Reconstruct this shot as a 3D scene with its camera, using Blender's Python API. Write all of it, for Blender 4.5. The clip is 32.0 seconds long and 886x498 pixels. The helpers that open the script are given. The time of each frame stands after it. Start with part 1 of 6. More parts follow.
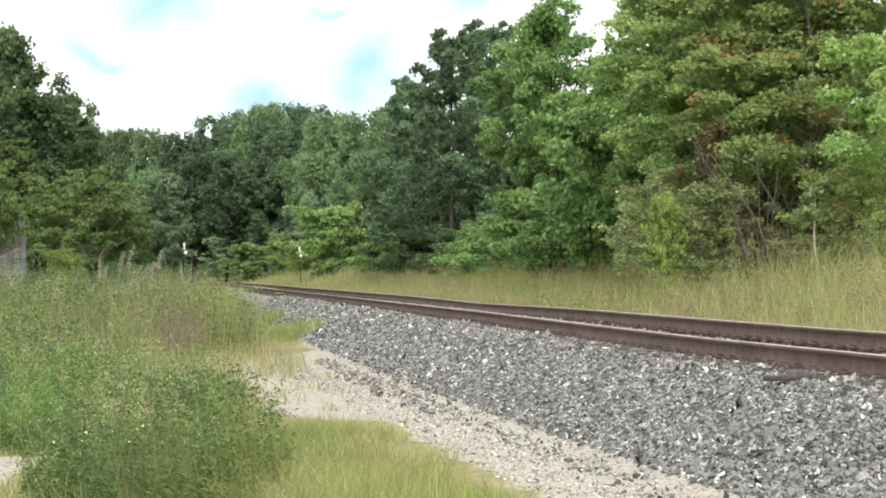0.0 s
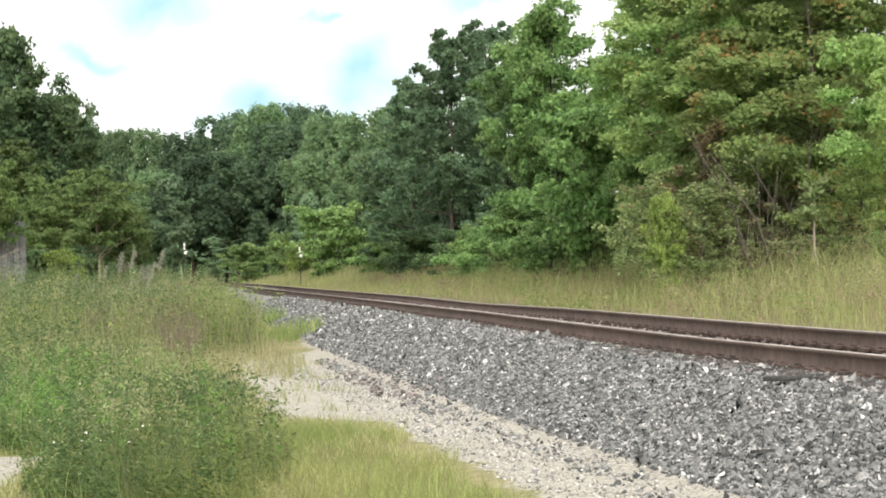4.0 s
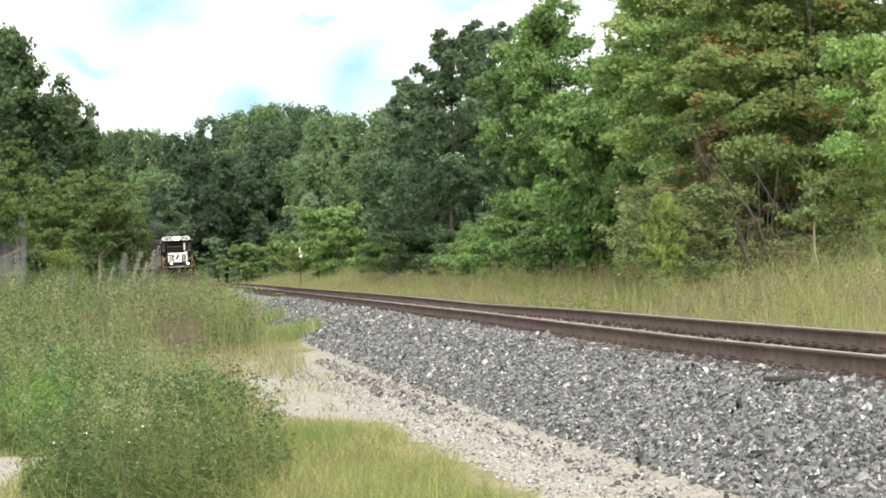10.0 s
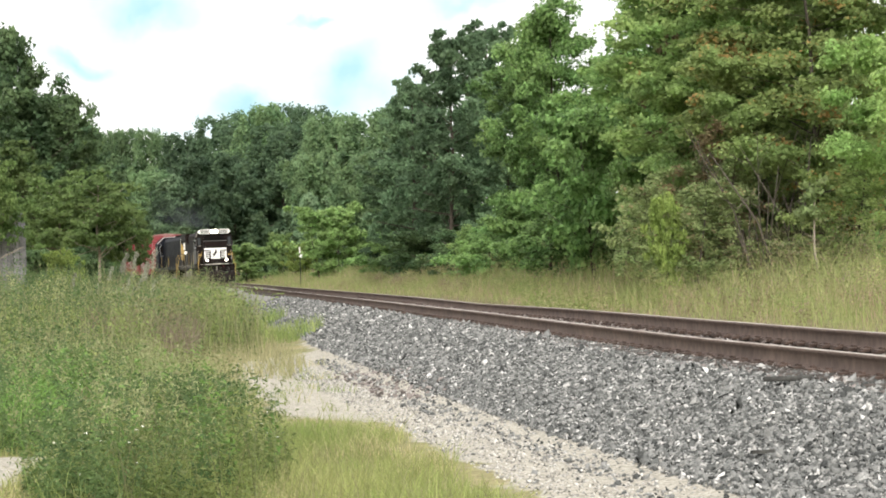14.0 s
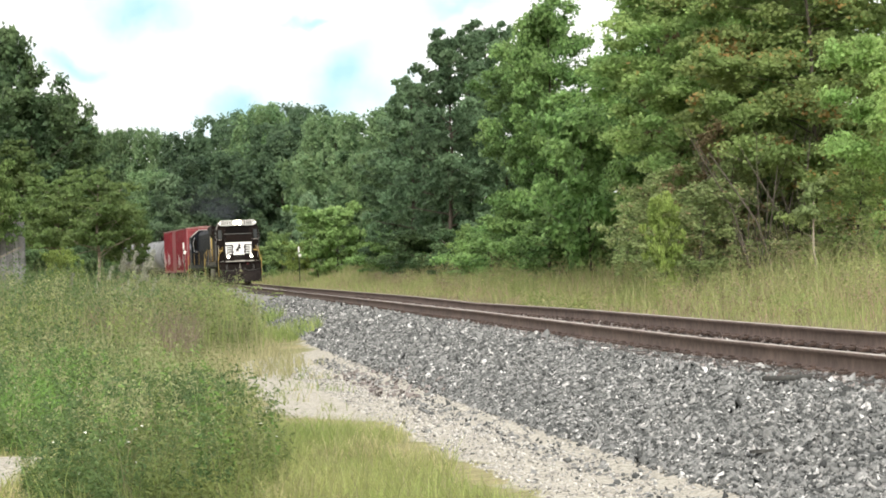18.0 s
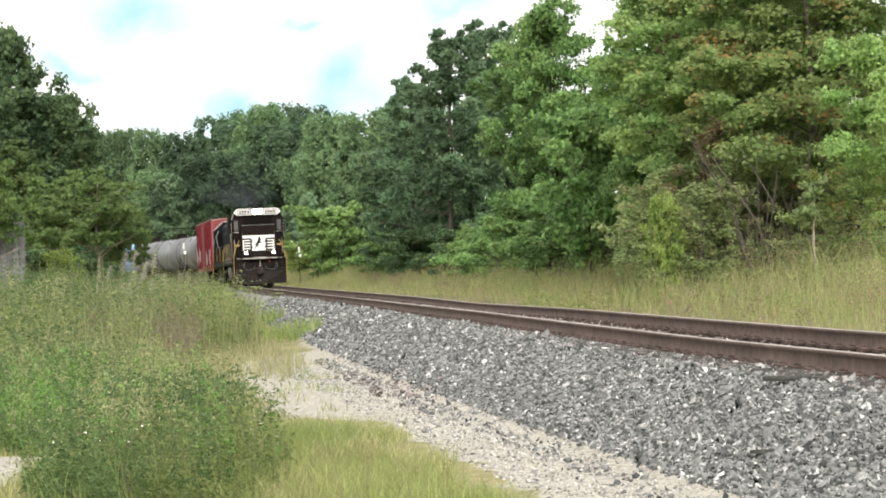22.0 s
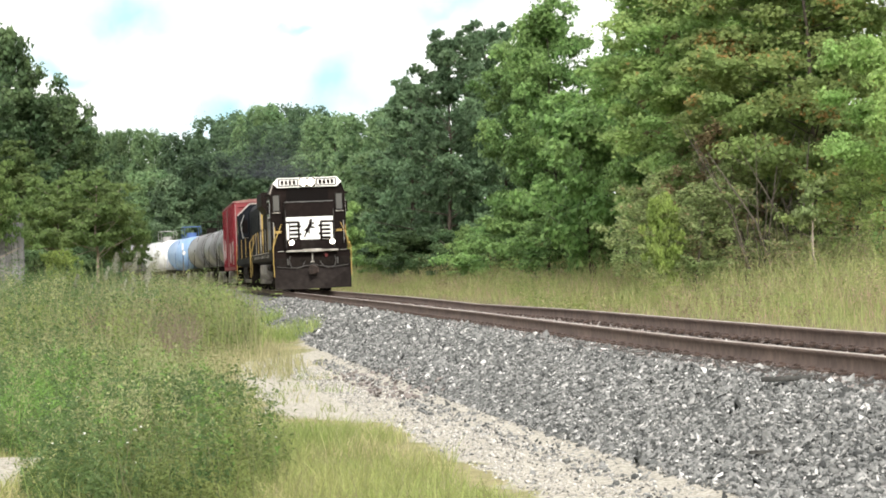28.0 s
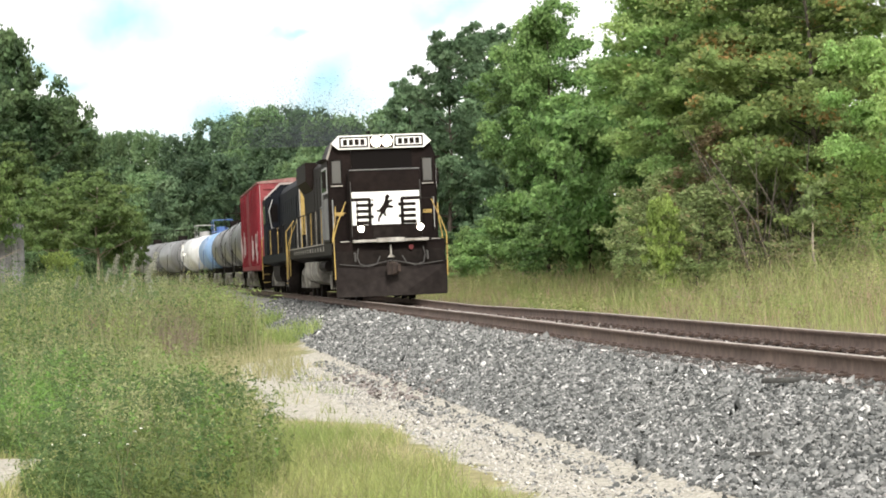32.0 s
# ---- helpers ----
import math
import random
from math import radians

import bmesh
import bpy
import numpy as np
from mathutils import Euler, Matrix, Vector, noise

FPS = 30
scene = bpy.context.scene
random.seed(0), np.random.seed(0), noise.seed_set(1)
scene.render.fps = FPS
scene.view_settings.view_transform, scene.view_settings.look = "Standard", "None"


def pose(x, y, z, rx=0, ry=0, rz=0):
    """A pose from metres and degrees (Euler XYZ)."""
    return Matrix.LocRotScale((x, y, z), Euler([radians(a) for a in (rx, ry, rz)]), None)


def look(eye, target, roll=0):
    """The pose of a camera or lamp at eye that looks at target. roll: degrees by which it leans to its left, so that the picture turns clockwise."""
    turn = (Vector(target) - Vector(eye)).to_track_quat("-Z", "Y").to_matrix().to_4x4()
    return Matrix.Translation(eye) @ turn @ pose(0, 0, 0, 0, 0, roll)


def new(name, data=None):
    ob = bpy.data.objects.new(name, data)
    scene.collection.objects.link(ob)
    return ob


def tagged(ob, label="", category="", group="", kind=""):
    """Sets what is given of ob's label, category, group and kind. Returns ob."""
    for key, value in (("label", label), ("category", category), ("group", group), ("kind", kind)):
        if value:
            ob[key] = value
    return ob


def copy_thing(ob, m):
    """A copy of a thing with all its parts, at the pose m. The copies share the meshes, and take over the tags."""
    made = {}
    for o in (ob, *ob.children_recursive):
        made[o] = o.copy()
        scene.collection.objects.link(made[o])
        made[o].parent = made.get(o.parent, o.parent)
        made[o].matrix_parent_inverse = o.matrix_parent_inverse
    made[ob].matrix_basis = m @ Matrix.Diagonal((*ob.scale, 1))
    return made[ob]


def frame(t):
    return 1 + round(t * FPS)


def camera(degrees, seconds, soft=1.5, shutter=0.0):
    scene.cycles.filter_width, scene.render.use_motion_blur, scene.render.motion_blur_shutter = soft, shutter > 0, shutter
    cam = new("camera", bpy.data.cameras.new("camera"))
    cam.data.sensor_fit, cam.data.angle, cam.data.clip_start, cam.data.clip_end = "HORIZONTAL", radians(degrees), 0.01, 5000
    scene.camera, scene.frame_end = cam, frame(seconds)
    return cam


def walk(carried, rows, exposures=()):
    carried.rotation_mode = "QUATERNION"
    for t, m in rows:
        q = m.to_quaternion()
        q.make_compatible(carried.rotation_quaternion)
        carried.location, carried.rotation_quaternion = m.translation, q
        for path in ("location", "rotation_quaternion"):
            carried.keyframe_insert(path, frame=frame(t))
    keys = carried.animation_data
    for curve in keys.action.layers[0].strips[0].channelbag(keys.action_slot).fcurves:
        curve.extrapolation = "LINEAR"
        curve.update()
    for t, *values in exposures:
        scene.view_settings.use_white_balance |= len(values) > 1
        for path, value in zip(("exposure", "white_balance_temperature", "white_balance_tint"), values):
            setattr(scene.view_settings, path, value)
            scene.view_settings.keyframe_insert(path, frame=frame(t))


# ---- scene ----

# The place: a single railway track on a curve; x to the right, y along the view, z up from the rail heads.
def smooth(rows, t):
    """A smooth curve through (t, value) rows."""
    n = len(rows)
    if t <= rows[0][0]:
        return rows[0][1] + (t - rows[0][0]) * (rows[1][1] - rows[0][1]) / (rows[1][0] - rows[0][0])
    if t >= rows[-1][0]:
        return rows[-1][1] + (t - rows[-1][0]) * (rows[-1][1] - rows[-2][1]) / (rows[-1][0] - rows[-2][0])
    i = max(k for k in range(n - 1) if rows[k][0] <= t)

    def slope(k):
        a, b = max(k - 1, 0), min(k + 1, n - 1)
        return (rows[b][1] - rows[a][1]) / (rows[b][0] - rows[a][0])
    h = rows[i + 1][0] - rows[i][0]
    u = (t - rows[i][0]) / h
    return ((2 * u**3 - 3 * u**2 + 1) * rows[i][1] + (u**3 - 2 * u**2 + u) * h * slope(i)
            + (3 * u**2 - 2 * u**3) * rows[i + 1][1] + (u**3 - u**2) * h * slope(i + 1))


# ---- camera: a long lens on a stand, 1.63 m over the ground ----
SECONDS = 32.0
cam = camera(20.13, SECONDS, 1.8)
EYE = (0.0, 0.0, 0.88)
PX = 1 / 4416


def aim(dx, dy):
    """The camera's pose, nudged by the small shakes of its stand."""
    return look(EYE, (-100 * dx * PX, 100, 0.88 + (27.0 + dy) * 100 * PX), -2.11)


SHAKE = [(0, 0, 0), (3, 0, 0), (5.5, 0, 1), (16.5, 0, 1), (18, -1.5, 0), (24, -1, 0.3), (27.5, -1.5, 1), (28, -3, 1.3), (30, -3, 0.5),
         (31, -1.5, 0.5), (31.7, -1.8, 0.8), (32, -3, 4)]
walk(cam, [(t, aim(dx, dy)) for t, dx, dy in SHAKE],
     exposures=[(0, 0.52), (10, 0.52), (22, 0.55), (26, 0.60), (28, 0.66), (32, 0.60)])

# ---- light: bright broken cloud with hazy sun from high behind the camera ----
world = bpy.data.worlds.new("sky")
scene.world = world
world.use_nodes = True
wn, wl = world.node_tree.nodes, world.node_tree.links
sky = wn.new("ShaderNodeTexSky")
sky.sky_type, sky.sun_disc = "NISHITA", False
sky.sun_elevation, sky.sun_rotation = radians(34), radians(170)
sky.air_density, sky.dust_density = 1.0, 2.0
cloud = wn.new("ShaderNodeMix")
cloud.data_type = "RGBA"
cloud.inputs[0].default_value = 0.65
cloud.inputs[7].default_value = (10.6, 10.2, 9.3, 1)
wl.new(sky.outputs[0], cloud.inputs[6])
wl.new(cloud.outputs[2], wn["Background"].inputs[0])
wn["Background"].inputs[1].default_value = 0.15
sun = new("sun", bpy.data.lights.new("sun", "SUN"))
sun.data.energy, sun.data.angle, sun.data.color = 2.5, radians(12), (1.0, 0.95, 0.87)
sun.matrix_world = look((8, -46, 31), (0, 0, 0))


def cloud_sheet():
    """The bright broken cloud far behind the trees: white with a few ragged pale blue gaps."""
    m = bpy.data.materials.new("cloud")
    m.use_nodes = True
    n, k = m.node_tree.nodes, m.node_tree.links
    n.remove(n["Principled BSDF"])
    co, rag, soft = n.new("ShaderNodeTexCoord"), n.new("ShaderNodeTexNoise"), n.new("ShaderNodeTexNoise")
    rag.inputs["Scale"].default_value, rag.inputs["Detail"].default_value = 0.018, 5
    soft.inputs["Scale"].default_value, soft.inputs["Detail"].default_value = 0.03, 4
    k.new(co.outputs["Object"], rag.inputs["Vector"]), k.new(co.outputs["Object"], soft.inputs["Vector"])
    bend = n.new("ShaderNodeVectorMath")
    bend.operation = "MULTIPLY_ADD"
    bend.inputs[1].default_value = (60, 60, 60)
    k.new(rag.outputs["Color"], bend.inputs[0]), k.new(co.outputs["Object"], bend.inputs[2])
    total = None
    for x, z, wide, high in CLOUD_GAPS:
        off = n.new("ShaderNodeVectorMath")
        off.operation = "SUBTRACT"
        off.inputs[1].default_value = (x + 30, 30, z + 30)
        k.new(bend.outputs[0], off.inputs[0])
        size = n.new("ShaderNodeVectorMath")
        size.operation = "MULTIPLY"
        size.inputs[1].default_value = (1 / wide, 0, 1 / high)
        k.new(off.outputs[0], size.inputs[0])
        length = n.new("ShaderNodeVectorMath")
        length.operation = "LENGTH"
        k.new(size.outputs[0], length.inputs[0])
        cut = n.new("ShaderNodeMapRange")
        cut.inputs[1].default_value, cut.inputs[2].default_value, cut.inputs[3].default_value, cut.inputs[4].default_value = 0.2, 1.6, 1, 0
        k.new(length.outputs["Value"], cut.inputs[0])
        if total:
            top = n.new("ShaderNodeMath")
            top.operation = "MAXIMUM"
            k.new(total, top.inputs[0]), k.new(cut.outputs[0], top.inputs[1])
            total = top.outputs[0]
        else:
            total = cut.outputs[0]
    mul = n.new("ShaderNodeMath")
    mul.operation = "MULTIPLY"
    span = n.new("ShaderNodeMapRange")
    span.inputs[1].default_value, span.inputs[2].default_value, span.inputs[3].default_value = 0.3, 0.6, 0.7
    k.new(soft.outputs[0], span.inputs[0]), k.new(total, mul.inputs[0]), k.new(span.outputs[0], mul.inputs[1])
    mix, em = n.new("ShaderNodeMix"), n.new("ShaderNodeEmission")
    mix.data_type = "RGBA"
    mix.inputs[6].default_value, mix.inputs[7].default_value = (0.98, 0.98, 0.98, 1), (0.42, 0.66, 0.74, 1)
    k.new(mul.outputs[0], mix.inputs[0]), k.new(mix.outputs[2], em.inputs[0]), k.new(em.outputs[0], n["Material Output"].inputs[0])
    me = bpy.data.meshes.new("clouds")
    me.from_pydata([(-700, 0, -250), (700, 0, -250), (700, 0, 400), (-700, 0, 400)], [], [(0, 1, 2, 3)])
    me.materials.append(m)
    return tagged(new("clouds", me), "bright white broken clouds with pale blue gaps", "sky", kind="structure")


CLOUD_GAPS = [(-50, 112, 36, 22), (-105, 92, 60, 13), (-172, 160, 34, 16), (-208, 130, 30, 9), (24, 160, 34, 9), (-75, 152, 14, 4)]
CLOUD_AT = (0, 1500, 0)
clouds = cloud_sheet()
clouds.location = CLOUD_AT

# ---- materials ----
def material(name, colour, rough=0.8, metal=0.0, vary=0.25, grain=20.0, bump=0.0, second=None, spread=0.5, big=1.2, island=0.0, per=0.0, spec=0.3):
    """A surface with variation at two scales: colour towards second by large noise, light and dark by fine grain."""
    m = bpy.data.materials.new(name)
    m.use_nodes = True
    n, k = m.node_tree.nodes, m.node_tree.links
    b = n["Principled BSDF"]
    b.inputs["Roughness"].default_value, b.inputs["Metallic"].default_value = rough, metal
    b.inputs["Specular IOR Level"].default_value = spec
    co = n.new("ShaderNodeTexCoord")
    fine, large = n.new("ShaderNodeTexNoise"), n.new("ShaderNodeTexNoise")
    fine.inputs["Scale"].default_value, fine.inputs["Detail"].default_value = grain, 5
    large.inputs["Scale"].default_value, large.inputs["Detail"].default_value = big, 4
    for x in (fine, large):
        k.new(co.outputs["Object"], x.inputs["Vector"])
    ramp = n.new("ShaderNodeMapRange")
    ramp.inputs[1].default_value, ramp.inputs[2].default_value = 0.5 - 0.25 * spread, 0.5 + 0.4 * spread
    k.new(large.outputs[0], ramp.inputs[0])
    mix = n.new("ShaderNodeMix")
    mix.data_type = "RGBA"
    mix.inputs[6].default_value, mix.inputs[7].default_value = (*colour, 1), (*(second or colour), 1)
    k.new(ramp.outputs[0], mix.inputs[0])
    hsv = n.new("ShaderNodeHueSaturation")
    k.new(mix.outputs[2], hsv.inputs["Color"])
    val = n.new("ShaderNodeMapRange")
    val.inputs[1].default_value, val.inputs[2].default_value = 0.25, 0.75
    val.inputs[3].default_value, val.inputs[4].default_value = 1 - vary, 1 + vary
    k.new(fine.outputs[0], val.inputs[0])
    last = val.outputs[0]
    for amount, socket in ((island, "island"), (per, "object")):
        if amount:
            src = n.new("ShaderNodeNewGeometry").outputs["Random Per Island"] if socket == "island" else n.new("ShaderNodeObjectInfo").outputs["Random"]
            r = n.new("ShaderNodeMapRange")
            r.inputs[3].default_value, r.inputs[4].default_value = 1 - amount, 1 + amount
            k.new(src, r.inputs[0])
            mul = n.new("ShaderNodeMath")
            mul.operation = "MULTIPLY"
            k.new(last, mul.inputs[0]), k.new(r.outputs[0], mul.inputs[1])
            last = mul.outputs[0]
    k.new(last, hsv.inputs["Value"])
    k.new(hsv.outputs[0], b.inputs["Base Color"])
    if bump:
        bp = n.new("ShaderNodeBump")
        bp.inputs["Strength"].default_value, bp.inputs["Distance"].default_value = bump, 0.02
        k.new(fine.outputs[0], bp.inputs["Height"]), k.new(bp.outputs[0], b.inputs["Normal"])
    return m


def leaf_material(name, a, b, c=None, through_light=0.5, vary=0.35, share=0.06, patch=0.55):
    """Leaves: each island its own shade between a and b, a few of them c; they let light through."""
    m = bpy.data.materials.new(name)
    m.use_nodes = True
    n, k = m.node_tree.nodes, m.node_tree.links
    p = n["Principled BSDF"]
    p.inputs["Roughness"].default_value, p.inputs["Specular IOR Level"].default_value = 0.6, 0.25
    geo, info, co = n.new("ShaderNodeNewGeometry"), n.new("ShaderNodeObjectInfo"), n.new("ShaderNodeTexCoord")
    noise_node = n.new("ShaderNodeTexNoise")
    noise_node.inputs["Scale"].default_value, noise_node.inputs["Detail"].default_value = patch, 3
    k.new(co.outputs["Object"], noise_node.inputs["Vector"])
    stretch = n.new("ShaderNodeMapRange")
    stretch.inputs[1].default_value, stretch.inputs[2].default_value = 0.32, 0.68
    k.new(noise_node.outputs[0], stretch.inputs[0])
    mix = n.new("ShaderNodeMix")
    mix.data_type = "RGBA"
    mix.inputs[6].default_value, mix.inputs[7].default_value = (*a, 1), (*b, 1)
    k.new(stretch.outputs[0], mix.inputs[0])
    out = mix.outputs[2]
    if c:
        spots = n.new("ShaderNodeTexNoise")
        spots.inputs["Scale"].default_value, spots.inputs["Detail"].default_value = 0.9, 4
        move = n.new("ShaderNodeVectorMath")
        move.inputs[1].default_value = (31.0, 17.0, 5.0)
        k.new(co.outputs["Object"], move.inputs[0]), k.new(move.outputs[0], spots.inputs["Vector"])
        add = n.new("ShaderNodeMath")
        add.operation = "MULTIPLY_ADD"
        add.inputs[1].default_value, add.inputs[2].default_value = 0.22, 0.0
        k.new(geo.outputs["Random Per Island"], add.inputs[0])
        total = n.new("ShaderNodeMath")
        k.new(add.outputs[0], total.inputs[0]), k.new(spots.outputs[0], total.inputs[1])
        pick = n.new("ShaderNodeMapRange")
        pick.inputs[1].default_value, pick.inputs[2].default_value = 0.83 - share, 0.9 - share
        k.new(total.outputs[0], pick.inputs[0])
        mix2 = n.new("ShaderNodeMix")
        mix2.data_type = "RGBA"
        mix2.inputs[7].default_value = (*c, 1)
        k.new(pick.outputs[0], mix2.inputs[0]), k.new(out, mix2.inputs[6])
        out = mix2.outputs[2]
    hsv = n.new("ShaderNodeHueSaturation")
    k.new(out, hsv.inputs["Color"])
    r = n.new("ShaderNodeMapRange")
    r.inputs[3].default_value, r.inputs[4].default_value = 1 - vary, 1 + vary
    k.new(geo.outputs["Random Per Island"], r.inputs[0])
    r2 = n.new("ShaderNodeMapRange")
    r2.inputs[3].default_value, r2.inputs[4].default_value = 0.76, 1.26
    k.new(info.outputs["Random"], r2.inputs[0])
    mul = n.new("ShaderNodeMath")
    mul.operation = "MULTIPLY"
    k.new(r.outputs[0], mul.inputs[0]), k.new(r2.outputs[0], mul.inputs[1]), k.new(mul.outputs[0], hsv.inputs["Value"])
    k.new(hsv.outputs[0], p.inputs["Base Color"])
    tr, sh = n.new("ShaderNodeBsdfTranslucent"), n.new("ShaderNodeMixShader")
    sh.inputs[0].default_value = through_light
    k.new(hsv.outputs[0], tr.inputs[0]), k.new(p.outputs[0], sh.inputs[1]), k.new(tr.outputs[0], sh.inputs[2])
    k.new(sh.outputs[0], n["Material Output"].inputs[0])
    return m


def glow(name, colour, strength):
    m = bpy.data.materials.new(name)
    m.use_nodes = True
    b = m.node_tree.nodes["Principled BSDF"]
    b.inputs["Base Color"].default_value = (*colour, 1)
    b.inputs["Emission Color"].default_value, b.inputs["Emission Strength"].default_value = (*colour, 1), strength
    return m


def ground_material():
    """Soil, sand and gravel, told apart by two masks on the sheet with ragged edges."""
    m = material("ground", (0.17, 0.17, 0.07), 0.95, vary=0.35, grain=9, bump=0.6, second=(0.27, 0.23, 0.12), big=0.5)
    n, k = m.node_tree.nodes, m.node_tree.links
    target = n["Principled BSDF"].inputs["Base Color"]
    base = target.links[0].from_socket
    co = n.new("ShaderNodeTexCoord")
    rag, grit = n.new("ShaderNodeTexNoise"), n.new("ShaderNodeTexNoise")
    rag.inputs["Scale"].default_value, rag.inputs["Detail"].default_value = 2.2, 6
    grit.inputs["Scale"].default_value, grit.inputs["Detail"].default_value = 22, 6
    k.new(co.outputs["Object"], rag.inputs["Vector"]), k.new(co.outputs["Object"], grit.inputs["Vector"])
    for mask, lo, hi in (("sand", (0.205, 0.192, 0.160), (0.42, 0.395, 0.342)), ("gravel", (0.10, 0.098, 0.095), (0.27, 0.265, 0.26))):
        at = n.new("ShaderNodeAttribute")
        at.attribute_name = mask
        add = n.new("ShaderNodeMath")
        k.new(at.outputs["Fac"], add.inputs[0]), k.new(rag.outputs[0], add.inputs[1])
        cut = n.new("ShaderNodeMapRange")
        cut.inputs[1].default_value, cut.inputs[2].default_value = 0.93, 1.07
        k.new(add.outputs[0], cut.inputs[0])
        tone = n.new("ShaderNodeMix")
        tone.data_type = "RGBA"
        tone.inputs[6].default_value, tone.inputs[7].default_value = (*lo, 1), (*hi, 1)
        span = n.new("ShaderNodeMapRange")
        span.inputs[1].default_value, span.inputs[2].default_value = 0.35, 0.62
        k.new(grit.outputs[0], span.inputs[0]), k.new(span.outputs[0], tone.inputs[0])
        mix = n.new("ShaderNodeMix")
        mix.data_type = "RGBA"
        k.new(cut.outputs[0], mix.inputs[0]), k.new(base, mix.inputs[6]), k.new(tone.outputs[2], mix.inputs[7])
        base = mix.outputs[2]
    k.new(base, target)
    return m


GROUND = ground_material()


def stone_material(name, tones):
    """Broken stone: each piece takes its own tone from dark to nearly white."""
    m = material(name, (0.2, 0.2, 0.2), 0.85, vary=0.3, grain=30, bump=0.3)
    n, k = m.node_tree.nodes, m.node_tree.links
    ramp = n.new("ShaderNodeValToRGB")
    for at, tone in tones[2:]:
        ramp.color_ramp.elements.new(at)
    for e, (at, tone) in zip(ramp.color_ramp.elements, tones):
        e.position, e.color = at, (*tone, 1)
    k.new(n.new("ShaderNodeNewGeometry").outputs["Random Per Island"], ramp.inputs[0])
    hsv = n["Hue/Saturation/Value"]
    k.new(ramp.outputs[0], hsv.inputs["Color"])
    return m


STONE = stone_material("ballast_stone", [(0.0, (0.034, 0.036, 0.036)), (0.24, (0.080, 0.084, 0.082)), (0.5, (0.150, 0.154, 0.151)), (0.88, (0.245, 0.248, 0.242)), (0.965, (0.40, 0.395, 0.385)), (1.0, (0.66, 0.655, 0.64))])
STONE_RUST = stone_material("rust_stained_stone", [(0.0, (0.050, 0.042, 0.038)), (0.2, (0.11, 0.092, 0.085)), (0.5, (0.185, 0.160, 0.150)), (0.9, (0.28, 0.25, 0.235)), (0.97, (0.42, 0.39, 0.37)), (1.0, (0.66, 0.63, 0.60))])
PLATE = material("dark_rusty_plate", (0.048, 0.034, 0.029), 0.9, vary=0.3, grain=14, second=(0.075, 0.052, 0.043), per=0.3)
PEBBLE = stone_material("pebble", [(0.0, (0.10, 0.097, 0.092)), (0.3, (0.24, 0.232, 0.215)), (1.0, (0.54, 0.525, 0.49))])
RUST = material("rusty_rail", (0.112, 0.080, 0.067), 0.85, 0.1, vary=0.3, grain=8, bump=0.2, second=(0.150, 0.106, 0.087), big=0.8)
RAILTOP = material("rail_head", (0.36, 0.32, 0.29), 0.6, 0.2, vary=0.2, grain=12, second=(0.22, 0.17, 0.15), big=1.5)
TIE = material("tie_wood", (0.040, 0.033, 0.029), 0.9, vary=0.4, grain=25, bump=0.5, second=(0.075, 0.062, 0.052), per=0.3)
BARK = material("bark", (0.060, 0.050, 0.040), 0.95, vary=0.4, grain=14, bump=0.7, second=(0.105, 0.09, 0.075), big=0.9)
BARK_PALE = material("bark_pale", (0.24, 0.21, 0.17), 0.95, vary=0.3, grain=14, bump=0.6, second=(0.16, 0.13, 0.10), big=0.9)
LEAF_DARK = leaf_material("leaf_dark", (0.088, 0.155, 0.085), (0.136, 0.211, 0.113))
LEAF_MID = leaf_material("leaf_mid", (0.140, 0.265, 0.088), (0.220, 0.335, 0.118), vary=0.45)
LEAF_LIGHT = leaf_material("leaf_light", (0.182, 0.303, 0.105), (0.259, 0.369, 0.138))
LEAF_AUTUMN = leaf_material("leaf_turning", (0.220, 0.360, 0.116), (0.325, 0.435, 0.158), (0.36, 0.26, 0.11), share=0.0, vary=0.28)
LEAF_RUST = leaf_material("leaf_rusty", (0.235, 0.350, 0.115), (0.340, 0.420, 0.152), (0.41, 0.265, 0.100), share=0.095, vary=0.28)
LEAF_OLIVE = leaf_material("leaf_olive", (0.195, 0.265, 0.108), (0.275, 0.330, 0.145), (0.29, 0.205, 0.13), share=0.08, vary=0.4)
LEAF_HEDGE = leaf_material("leaf_hedge", (0.058, 0.110, 0.052), (0.118, 0.177, 0.077), vary=0.5)
LEAF_GREY = leaf_material("leaf_grey_green", (0.150, 0.245, 0.140), (0.220, 0.315, 0.180), vary=0.3)
LEAF_FAR = leaf_material("leaf_far", (0.115, 0.200, 0.098), (0.180, 0.262, 0.125), vary=0.3)
LEAF_CONE = leaf_material("leaf_blue_green", (0.24, 0.36, 0.215), (0.33, 0.45, 0.27), vary=0.3)
LEAF_DEEP = leaf_material("leaf_deep", (0.062, 0.112, 0.066), (0.108, 0.168, 0.088), vary=0.3)
LEAF_FEATHER = leaf_material("leaf_feathery", (0.075, 0.132, 0.042), (0.135, 0.188, 0.062), vary=0.4)
LEAF_YELLOW = leaf_material("leaf_yellow_green", (0.175, 0.255, 0.062), (0.245, 0.315, 0.090), vary=0.4)
LEAF_BROWN = leaf_material("leaf_brown", (0.20, 0.165, 0.095), (0.29, 0.225, 0.125), vary=0.35)
WOODS = material("woods", (0.035, 0.062, 0.026), 0.95, vary=0.6, grain=0.9, second=(0.055, 0.085, 0.035), big=0.12)
GRASS_FIELD = leaf_material("grass_field", (0.185, 0.245, 0.085), (0.300, 0.305, 0.140), (0.275, 0.200, 0.150), share=0.16, vary=0.32)
